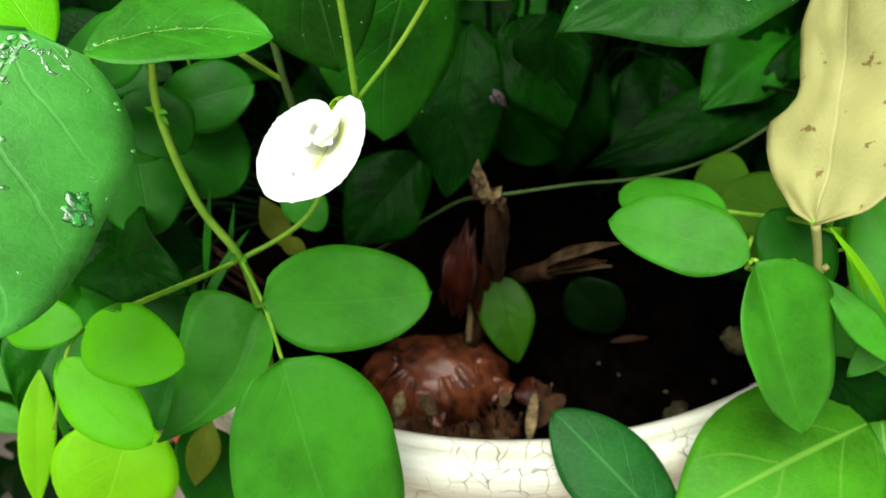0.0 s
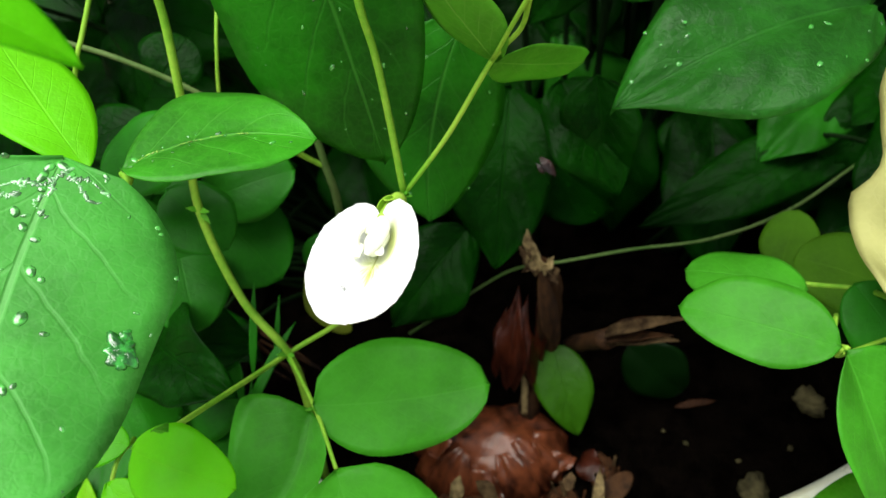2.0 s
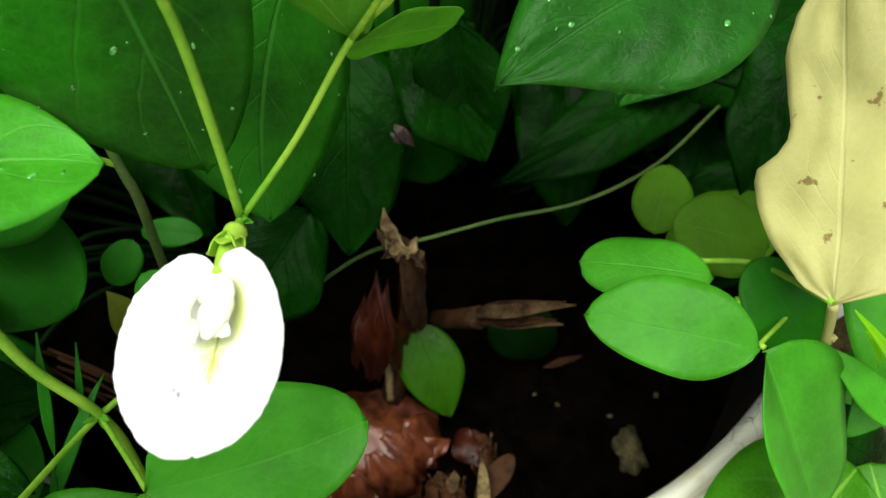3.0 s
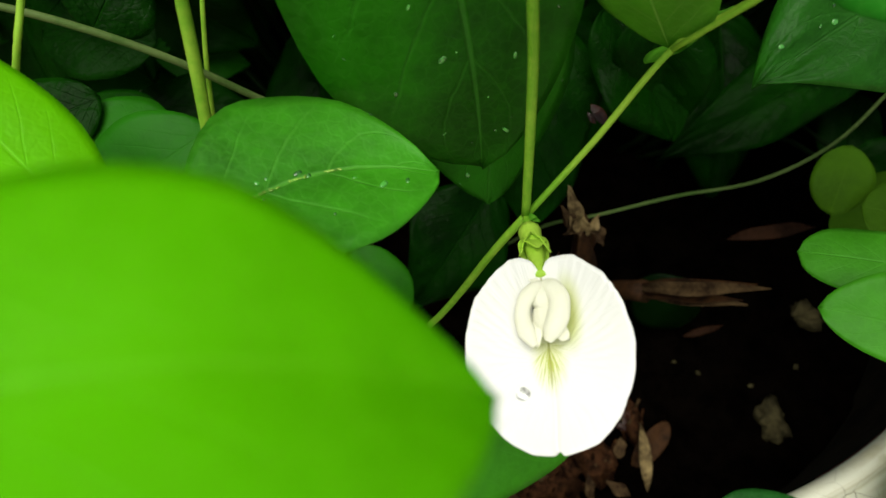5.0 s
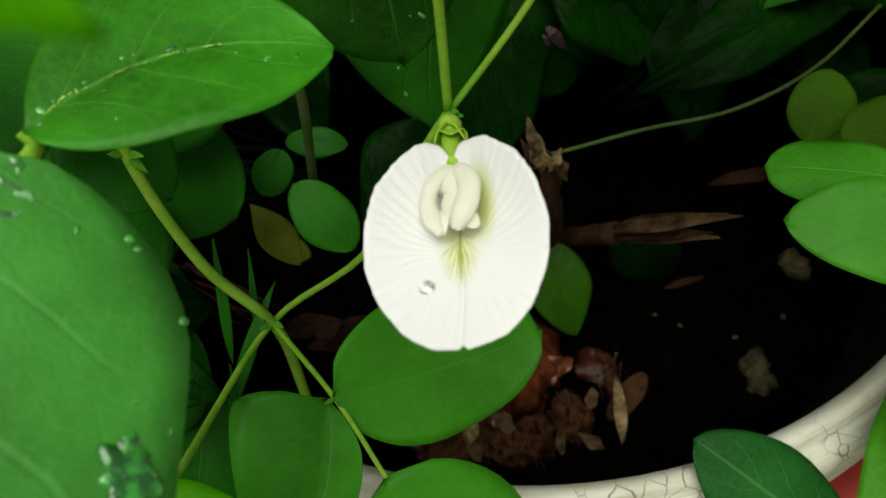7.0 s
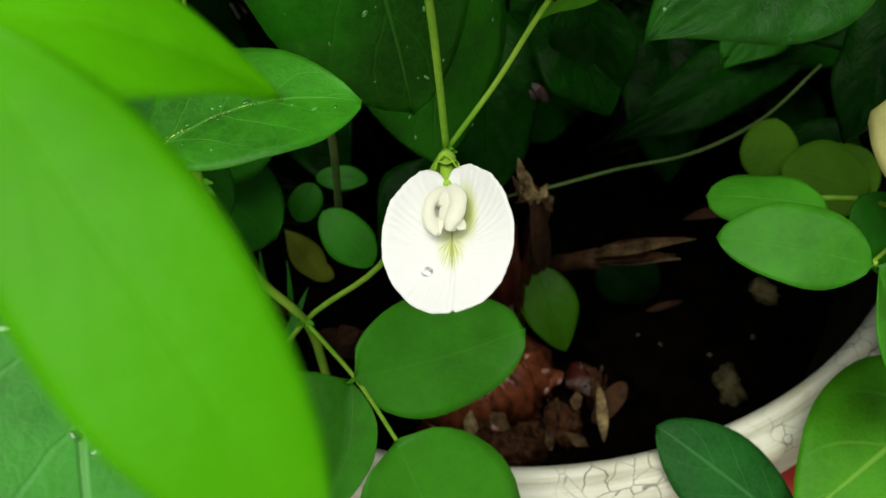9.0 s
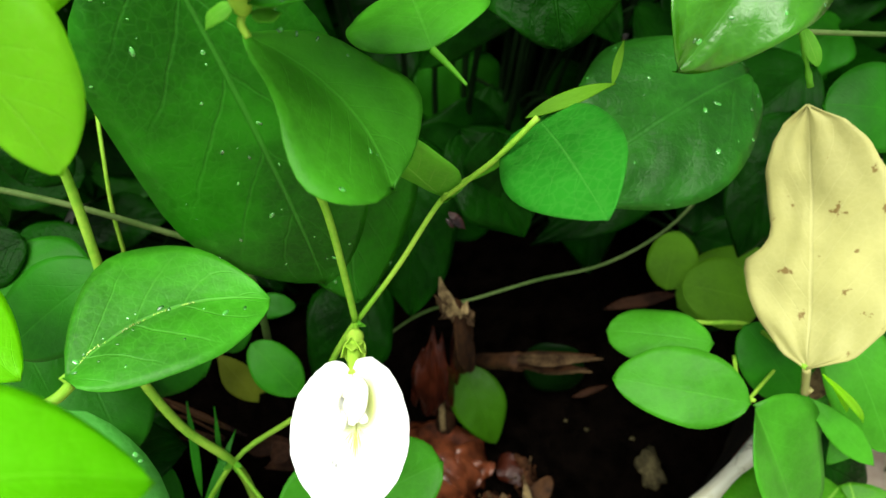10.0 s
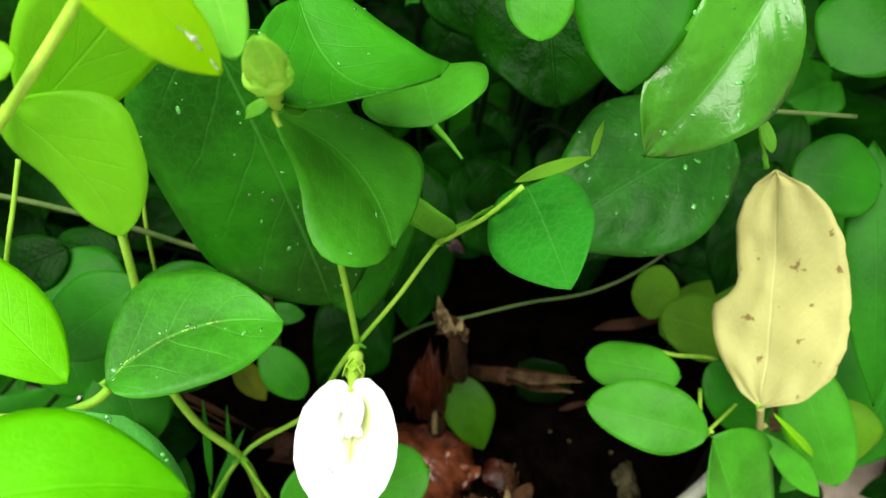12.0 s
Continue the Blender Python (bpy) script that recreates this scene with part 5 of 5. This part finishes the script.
leaf(broad, M_DARK, (-0.0278, 0.3075, 0.4728), (-0.0714, 0.2736, 0.4406), 0.0458, (-0.03, -0.66, 0.75), "broad", wave=0.07, quilt=0.09, seed=110)
leaf_wet_r = leaf(broad, M_WET, (0.0929, 0.2366, 0.6920), (0.0521, 0.2119, 0.6537), 0.0370, (-0.11, -0.78, 0.62), (0.52, 0.47, 0.71), fold=14.8, bow=-0.016, curl=0.074, skew=-0.04, wave=0.09, label="wet glossy green leaf reflecting the sky", quilt=0.07, seed=111)
leaf(broad, M_EGGLEAF, (0.0564, 0.2501, 0.6957), (0.0467, 0.2217, 0.6700), 0.0327, (-0.36, -0.56, 0.75), "egg", seed=112)
leaf(broad, M_DARK, (0.0563, 0.3324, 0.6531), (0.0519, 0.2846, 0.6119), 0.0564, (-0.26, -0.62, 0.74), "oval", wave=0.07, quilt=0.09, seed=113)
leaf(broad, M_DARK, (0.0415, 0.3260, 0.5425), (0.0484, 0.3104, 0.4842), 0.040, (-0.45, -0.60, 0.66), "broad", fold=24, wave=0.06, quilt=0.09, seed=114)

# ---- yellow leaf ----
yellow = thing("yellow_leaf", "dried yellow leaf with brown spots caught in the vine", "leaf")
yellow_blade(yellow, (0.1164, 0.1797, 0.5297), (0.1361, 0.2502, 0.5930), (-0.717, -0.344, 0.606))
tube(yellow, M_YELLOW, [(0.1164, 0.1797, 0.5297), (0.1210, 0.1795, 0.5162), (0.1238, 0.1791, 0.5071), (0.1270, 0.1800, 0.5083)], 0.0016, 0.0012, "petiole")

# ---- the flower ----
flower_frame = Matrix(((0.9704, -0.1780, 0.1634, 0.0000), (-0.1795, -0.9837, -0.0055, 0.0000), (-0.1617, 0.0240, 0.9865, 0.0000), (0, 0, 0, 1))).transposed()
flower_frame.translation = (-0.0440, 0.1985, 0.5708)
white_flower(vine, flower_frame, 0.0358, 0.0442, (-0.0412, 0.2220, 0.5634))

# ---- bud ----
bud(vine, (-0.0470, 0.2125, 0.6897), (-0.0458, 0.1981, 0.7184))

# ---- bulb and dry stalks ----
bulb = thing("sprouting_bulb", "red-brown papery bulb with dry husks and roots in soil", "bulb")
bulb_body(bulb, (-0.030, 0.258, 0.336))
tube(bulb, M_DRY, [(-0.0080, 0.2720, 0.3520), (0.0060, 0.2860, 0.3850), (0.0109, 0.2902, 0.4049), (0.0132, 0.2917, 0.4456), (0.0032, 0.2896, 0.4636)], 0.006, 0.0045, "dried_stalk", knobs=0.15)
leaf(bulb, M_HUSK, (-0.0168, 0.2710, 0.3836), (-0.0042, 0.2912, 0.4427), 0.0150, (-0.14, -0.93, 0.35), "lance", fold=30, wave=0.16, name="husk", seed=115)
leaf(bulb, M_HUSK, (-0.0214, 0.2756, 0.3887), (-0.0119, 0.2837, 0.4354), 0.0100, (-0.19, -0.96, 0.20), "lance", fold=-25, wave=0.16, name="husk", seed=116)
leaf(bulb, M_HUSK, (-0.0119, 0.2698, 0.3820), (-0.0001, 0.2880, 0.4390), 0.0100, (-0.16, -0.93, 0.33), "lance", fold=20, wave=0.16, name="husk", seed=117)
leaf(bulb, M_HUSK, (-0.0018, 0.2710, 0.3825), (-0.0063, 0.2880, 0.4395), 0.0130, (0.08, -0.95, 0.29), "lance", fold=-30, wave=0.16, name="husk", seed=118)
leaf(bulb, M_HUSK, (0.0038, 0.2802, 0.3918), (0.0083, 0.2923, 0.4429), 0.0080, (-0.10, -0.97, 0.24), "lance", fold=25, wave=0.16, name="husk", seed=119)
leaf(bulb, M_DRY, (0.0122, 0.2768, 0.4093), (0.0066, 0.2860, 0.4625), 0.0110, (0.09, -0.98, 0.18), "lance", fold=20, wave=0.05, name="husk", seed=120)
leaf(bulb, M_DRY, (0.0050, 0.2790, 0.4121), (0.0120, 0.2875, 0.4608), 0.0070, (-0.18, -0.96, 0.19), "lance", fold=20, wave=0.05, name="husk", seed=121)
leaf(bulb, M_PALEHUSK, (0.0030, 0.2849, 0.4616), (0.0025, 0.2957, 0.4787), 0.0057, (0.00, -0.84, 0.54), "lance", fold=38, wave=0.28, curl=0.2, name="dry_flake", seed=122)
leaf(bulb, M_DRYTIP, (0.0016, 0.2860, 0.4628), (-0.0017, 0.2900, 0.4730), 0.0046, (0.18, -0.89, 0.41), "lance", fold=38, wave=0.28, curl=0.2, name="dry_flake", seed=123)
leaf(bulb, M_PALEHUSK, (0.0065, 0.2839, 0.4603), (0.0058, 0.2884, 0.4708), 0.0069, (0.02, -0.92, 0.39), "lance", fold=38, wave=0.28, curl=0.2, name="dry_flake", seed=124)
leaf(bulb, M_PALEHUSK, (0.0088, 0.2829, 0.4591), (0.0144, 0.2859, 0.4677), 0.0046, (-0.32, -0.80, 0.50), "lance", fold=38, wave=0.28, curl=0.2, name="dry_flake", seed=125)
leaf(bulb, M_DRYTIP, (0.0119, 0.2849, 0.4610), (0.0149, 0.2761, 0.4574), 0.0057, (-0.08, -0.40, 0.91), "lance", fold=38, wave=0.28, curl=0.2, name="dry_flake", seed=126)
leaf(bulb, M_DRYTIP, (0.0045, 0.2849, 0.4615), (-0.0015, 0.2815, 0.4641), 0.0069, (0.54, -0.35, 0.77), "lance", fold=38, wave=0.28, curl=0.2, name="dry_flake", seed=127)
tube(bulb, M_DRY, [(0.0213, 0.2958, 0.3874), (0.0393, 0.2694, 0.4214)], 0.0045, 0.0055, "side_stalk", knobs=0.12)
leaf(bulb, M_DRYTIP, (0.0373, 0.2723, 0.4196), (0.0652, 0.2314, 0.4751), 0.0065, (-0.90, -0.04, 0.43), "lance", fold=25, wave=0.1, name="dry_flake", seed=128)
leaf(bulb, M_DRY, (0.0383, 0.2723, 0.4206), (0.0637, 0.2370, 0.4702), 0.0065, (-0.91, -0.07, 0.42), "lance", fold=25, wave=0.1, name="dry_flake", seed=129)
leaf(bulb, M_DRY, (0.0373, 0.2723, 0.4156), (0.0613, 0.2370, 0.4582), 0.0065, (-0.86, 0.02, 0.51), "lance", fold=25, wave=0.1, name="dry_flake", seed=130)
leaf(bulb, M_DRYTIP, (0.0388, 0.2713, 0.4151), (0.0641, 0.2358, 0.4556), 0.0065, (-0.84, 0.02, 0.54), "lance", fold=25, wave=0.1, name="dry_flake", seed=131)
leaf(bulb, M_DRY, (0.0373, 0.2738, 0.4181), (0.0590, 0.2440, 0.4599), 0.0065, (-0.90, -0.06, 0.42), "lance", fold=25, wave=0.1, name="dry_flake", seed=132)
leaf(bulb, M_OLIVE, (0.0115, 0.2878, 0.3978), (0.0203, 0.2531, 0.3595), 0.0320, (0.04, -0.74, 0.67), "egg", fold=12, label="small dark green leaf", seed=133)
tube(bulb, M_PALEHUSK, [(-0.0046, 0.2824, 0.3874), (-0.0065, 0.2751, 0.3727), (-0.0078, 0.2700, 0.3603)], 0.0022, 0.002, "dry_sprout")
leaf(bulb, M_PALEHUSK, (0.0212, 0.1903, 0.3737), (0.0277, 0.2210, 0.3791), 0.0060, (-0.00, -0.17, 0.98), "lance", fold=20, name="dry_flake", seed=134)
leaf(bulb, M_DRY, (0.0212, 0.2057, 0.3637), (0.0440, 0.2213, 0.3711), 0.0120, (-0.05, -0.37, 0.93), "oval", fold=20, name="dry_flake", seed=135)
leaf(bulb, M_PALEHUSK, (-0.0463, 0.1996, 0.3880), (-0.0425, 0.2124, 0.3953), 0.0070, (0.05, -0.50, 0.86), "lance", fold=20, wave=0.1, name="dry_flake", seed=136)
leaf(bulb, M_DRYTIP, (-0.0341, 0.2081, 0.3960), (-0.0247, 0.2032, 0.3845), 0.0080, (0.44, -0.64, 0.63), "lance", fold=20, wave=0.1, name="dry_flake", seed=137)
leaf(bulb, M_DRYTIP, (-0.0069, 0.1909, 0.3763), (-0.0052, 0.2018, 0.3817), 0.0050, (-0.00, -0.44, 0.90), "lance", fold=20, wave=0.1, name="dry_flake", seed=138)
leaf(bulb, M_DRYTIP, (-0.0424, 0.1939, 0.3819), (-0.0467, 0.2032, 0.3861), 0.0060, (0.09, -0.37, 0.92), "lance", fold=20, wave=0.1, name="dry_flake", seed=139)
leaf(bulb, M_DRYTIP, (0.0125, 0.1899, 0.3739), (0.0028, 0.1981, 0.3773), 0.0060, (0.01, -0.37, 0.93), "lance", fold=20, wave=0.1, name="dry_flake", seed=140)
leaf(bulb, M_DRYTIP, (0.0091, 0.2040, 0.3888), (0.0126, 0.2124, 0.3915), 0.0060, (0.01, -0.31, 0.95), "lance", fold=20, wave=0.1, name="dry_flake", seed=141)
roots(bulb)
tube(bulb, M_DRY, [(-0.1623, 0.2951, 0.4228), (-0.1489, 0.2855, 0.4136), (-0.1330, 0.2734, 0.4107)], 0.0009, 0.0006, "dry_strand", sides=6)
tube(bulb, M_DRY, [(-0.1639, 0.2998, 0.4262), (-0.1462, 0.2925, 0.4197), (-0.1271, 0.2791, 0.4163)], 0.0009, 0.0006, "dry_strand", sides=6)
tube(bulb, M_DRY, [(-0.1509, 0.2931, 0.4232), (-0.1338, 0.2831, 0.4144), (-0.1145, 0.2708, 0.4119)], 0.0009, 0.0006, "dry_strand", sides=6)
tube(bulb, M_DRY, [(-0.1637, 0.2947, 0.4222), (-0.1467, 0.2840, 0.4129), (-0.1270, 0.2720, 0.4106)], 0.0009, 0.0006, "dry_strand", sides=6)
tube(bulb, M_DRY, [(-0.1550, 0.2973, 0.4258), (-0.1383, 0.2886, 0.4179), (-0.1200, 0.2744, 0.4138)], 0.0009, 0.0006, "dry_strand", sides=6)
tube(bulb, M_DRY, [(-0.1659, 0.2933, 0.4208), (-0.1522, 0.2819, 0.4103), (-0.1354, 0.2704, 0.4080)], 0.0009, 0.0006, "dry_strand", sides=6)
tube(bulb, M_DRY, [(-0.1559, 0.2906, 0.4203), (-0.1422, 0.2810, 0.4112), (-0.1267, 0.2673, 0.4070)], 0.0009, 0.0006, "dry_strand", sides=6)
tube(bulb, M_DRY, [(-0.1526, 0.2902, 0.4206), (-0.1402, 0.2847, 0.4145), (-0.1265, 0.2730, 0.4115)], 0.0009, 0.0006, "dry_strand", sides=6)
tube(bulb, M_DRY, [(-0.1513, 0.2935, 0.4234), (-0.1355, 0.2851, 0.4157), (-0.1177, 0.2733, 0.4132)], 0.0009, 0.0006, "dry_strand", sides=6)

# ---- litter on the soil ----
litter_0 = thing("dry_leaf", "curled brown dry leaf lying among the stems", "leaf", "dry leaves")
leaf(litter_0, M_DRYLEAF, (-0.1083, 0.2540, 0.4037), (-0.0568, 0.2536, 0.4087), 0.0133, (-0.10, -0.27, 0.96), "lance", fold=25, wave=0.08, name="blade", seed=142)
litter_1 = thing("dry_leaf", "curled brown dry leaf lying among the stems", "leaf", "dry leaves")
leaf(litter_1, M_DRYLEAF, (0.1122, 0.3135, 0.3820), (0.1623, 0.3095, 0.3845), 0.0084, (-0.07, -0.34, 0.94), "lance", fold=25, wave=0.08, name="blade", seed=143)
litter_2 = thing("dry_leaf", "curled brown dry leaf lying among the stems", "leaf", "dry leaves")
leaf(litter_2, M_DRYLEAF, (-0.1225, 0.2778, 0.3831), (-0.0921, 0.2739, 0.3829), 0.0125, (-0.03, -0.33, 0.94), "lance", fold=25, wave=0.08, name="blade", seed=144)
litter_3 = thing("dry_leaf", "curled brown dry leaf lying among the stems", "leaf", "dry leaves")
leaf(litter_3, M_DRYLEAF, (0.0801, 0.2762, 0.3462), (0.1049, 0.2782, 0.3465), 0.0042, (0.02, -0.42, 0.91), "lance", fold=25, wave=0.08, name="blade", seed=145)
litter_4 = thing("dry_leaf", "curled brown dry leaf lying among the stems", "leaf", "dry leaves")
leaf(litter_4, M_DRYLEAF, (-0.1007, 0.2494, 0.4231), (-0.0883, 0.2509, 0.4262), 0.0116, (-0.19, -0.35, 0.92), "lance", fold=25, wave=0.08, name="blade", seed=146)
pebble((0.1079, 0.2420, 0.3420), 0.0013, 0)
pebble((0.1375, 0.2478, 0.3420), 0.0016, 1)
pebble((0.0823, 0.2554, 0.3420), 0.0012, 2)
pebble((0.0716, 0.2646, 0.3420), 0.001, 3)
pebble((0.1108, 0.2209, 0.3420), 0.01, 4)
pebble((0.1578, 0.2775, 0.3420), 0.008, 5)
pebble((0.1597, 0.2735, 0.3420), 0.007, 6)
pebble((0.1088, 0.2190, 0.3420), 0.007, 7)

# ---- water ----
beads(leaf_l, 9, 0.0009, 0.002, 10, 1)
beads(leaf_l, 30, 0.0004, 0.0014, 1, 0)
beads(leaf_l, 14, 0.0005, 0.0014, 9, 2)
beads(leaf_big, 46, 0.0002, 0.0008, 2, 0)
beads(leaf_big_low, 20, 0.0002, 0.0008, 12, 0)
beads(leaf_aa, 26, 0.0003, 0.0012, 3, 0)
beads(leaf_i, 10, 0.0003, 0.0007, 4, 1)
beads(leaf_i, 8, 0.0003, 0.0007, 5, 0)
beads(leaf_s, 14, 0.0003, 0.0007, 6, 0)
beads(leaf_s2, 8, 0.0004, 0.0009, 7, 0)
beads(leaf_wet_r, 16, 0.0003, 0.0008, 8, 0)
# white glare on the wet young leaf, painted as pale threads
film(leaf_v, [[(0.1, 0.42), (0.2, 0.5), (0.32, 0.46), (0.38, 0.55)], [(0.62, 0.5), (0.72, 0.46), (0.8, 0.5)], [(0.9, 0.5), (0.96, 0.5)]], 0.00022, 5, M_WATER_WHITE)
film(leaf_i, [[(0.08, 0.5), (0.14, 0.49), (0.2, 0.5)], [(0.26, 0.505), (0.33, 0.5), (0.40, 0.505)], [(0.46, 0.5), (0.52, 0.5)], [(0.6, 0.5), (0.65, 0.5)]], 0.00019, 1, M_WATER_GLINT)
film(leaf_l, [[(0.03, 0.40), (0.07, 0.50), (0.10, 0.56), (0.09, 0.64), (0.12, 0.70), (0.17, 0.76)], [(0.06, 0.50), (0.11, 0.49), (0.16, 0.52), (0.19, 0.48)], [(0.09, 0.60), (0.14, 0.62), (0.15, 0.69)], [(0.04, 0.45), (0.07, 0.36), (0.06, 0.28), (0.10, 0.22)], [(0.07, 0.36), (0.12, 0.32), (0.13, 0.26)]], 0.00045, 2, M_WATER_PALE)
film(leaf_l, [[(0.50, 0.10), (0.54, 0.12), (0.57, 0.10), (0.55, 0.07)], [(0.52, 0.10), (0.56, 0.09)]], 0.0012, 3, M_WATER_DEEP)

# ---- more dark leaves of the broad-leaved plant, filling the back of the pot ----
rnd = random.Random(21)
for k in range(150):
    x, y, z = rnd.uniform(-0.30, 0.34), rnd.uniform(0.36, 0.62), rnd.uniform(0.40, 0.80)
    if y < 0.42 and z < 0.46:
        continue
    b = Vector((x, y, z))
    d = Vector((rnd.uniform(-1, 1), rnd.uniform(-0.8, 0.1), rnd.uniform(-0.9, 0.2))).normalized()
    size = rnd.uniform(0.06, 0.11)
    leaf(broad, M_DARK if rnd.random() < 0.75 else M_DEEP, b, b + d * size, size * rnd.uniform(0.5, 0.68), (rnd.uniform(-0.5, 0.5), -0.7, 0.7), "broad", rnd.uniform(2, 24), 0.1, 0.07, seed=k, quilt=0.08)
    foot = Vector((POT[0] + (x - POT[0]) * 0.5, POT[1] + 0.06 + (y - POT[1]) * 0.3, SOIL_Z - 0.005))
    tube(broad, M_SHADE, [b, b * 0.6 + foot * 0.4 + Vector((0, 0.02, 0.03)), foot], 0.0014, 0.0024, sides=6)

# and along the back of the rim
for k in range(40):
    a = rnd.uniform(0.1, 3.0)
    b = Vector((POT[0] + 0.24 * math.cos(a), POT[1] + 0.24 * math.sin(a), rnd.uniform(0.42, 0.56)))
    size = rnd.uniform(0.07, 0.11)
    d = Vector((rnd.uniform(-1, 1), rnd.uniform(-0.6, 0.1), rnd.uniform(-0.9, 0.3))).normalized()
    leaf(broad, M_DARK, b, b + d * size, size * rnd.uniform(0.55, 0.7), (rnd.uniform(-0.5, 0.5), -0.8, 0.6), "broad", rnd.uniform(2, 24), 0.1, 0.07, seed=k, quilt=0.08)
    foot = Vector((POT[0] + 0.1 * math.cos(a), POT[1] + 0.1 * math.sin(a), SOIL_Z - 0.005))
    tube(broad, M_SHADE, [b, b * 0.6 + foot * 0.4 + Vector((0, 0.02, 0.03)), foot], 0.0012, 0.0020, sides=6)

# and over the rim at both sides
for k in range(60):
    left = k % 2 == 0
    x = rnd.uniform(-0.30, -0.17) if left else rnd.uniform(0.16, 0.32)
    b = Vector((x, rnd.uniform(0.22, 0.52) if left else rnd.uniform(0.26, 0.6), rnd.uniform(0.38, 0.50)))
    d = Vector((rnd.uniform(-1, 1), rnd.uniform(-0.8, 0.1), rnd.uniform(-0.7, 0.3))).normalized()
    size = rnd.uniform(0.05, 0.085)
    leaf(broad, M_DARK if rnd.random() < 0.6 else M_DEEP, b, b + d * size, size * rnd.uniform(0.5, 0.68), (rnd.uniform(-0.5, 0.5), -0.6, 0.8), "broad", rnd.uniform(2, 24), 0.1, 0.07, seed=k, quilt=0.08)
    foot = Vector((POT[0] + (x - POT[0]) * 0.5, POT[1] + 0.06 + (b.y - POT[1]) * 0.3, SOIL_Z - 0.005))
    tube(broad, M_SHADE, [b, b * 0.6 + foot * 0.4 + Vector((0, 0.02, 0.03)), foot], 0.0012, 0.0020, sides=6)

# foliage further back and at both sides, too far in the shade to be counted
def leaf_mass(name, label, count, box, seed, lo, hi):
    rnd = random.Random(seed)
    verts, faces, uvs = [], [], []
    for k in range(count):
        q = [rnd.uniform(-1, 1) for r in box]
        edge = q[0] ** 2 + q[1] ** 2 + max(0, q[2]) ** 2
        if edge > 1.25 + 0.5 * noise.noise((q[0] * 3, q[1] * 3, q[2] * 3 + seed)):
            continue
        b = Vector([(r[0] + r[1]) / 2 + (r[1] - r[0]) / 2 * c for r, c in zip(box, q)])
        ax = Vector((rnd.uniform(-1, 1), rnd.uniform(-1, 0.3), rnd.uniform(-0.9, 0.4))).normalized()
        n = Vector((rnd.uniform(-0.6, 0.6), -0.6, rnd.uniform(0.2, 1)))
        n = (n - ax * n.dot(ax)).normalized()
        side = ax.cross(n)
        size = rnd.uniform(lo, hi)
        o = len(verts)
        for i in range(7):
            s = i / 6
            w = math.sin(math.pi * min(1, max(0, s)) ** 0.85) ** 0.75 * size * 0.3 + 0.0002
            mid = b + ax * s * size + n * size * 0.3 * s * (1 - s)
            for v in (-1, 0, 1):
                verts.append(mid + side * w * v + n * abs(v) * w * 0.2)
                uvs.append((s, (v + 1) / 2))
        for i in range(6):
            for j in range(2):
                a = o + i * 3 + j
                faces.append((a, a + 1, a + 4, a + 3))
    me = bpy.data.meshes.new(name)
    me.from_pydata(verts, [], faces)
    layer = me.uv_layers.new(name="UVMap")
    for l in me.loops:
        layer.data[l.index].uv = uvs[l.vertex_index]
    for p in me.polygons:
        p.use_smooth = True
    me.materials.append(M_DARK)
    return tagged(new(name, me), label, "foliage", kind="stuff")

leaf_mass("background_foliage", "dense dark green leaves in shade behind the pot", 1500, ((-0.9, 0.95), (0.62, 1.1), (0.0, 1.15)), 3, 0.06, 0.12)
leaf_mass("side_foliage", "dark green leaves beside the pot", 420, ((-0.75, -0.30), (0.22, 0.8), (0.02, 0.62)), 4, 0.05, 0.1)
leaf_mass("side_foliage", "dark green leaves beside the pot", 500, ((0.30, 0.8), (0.15, 0.8), (0.02, 0.66)), 5, 0.05, 0.1)
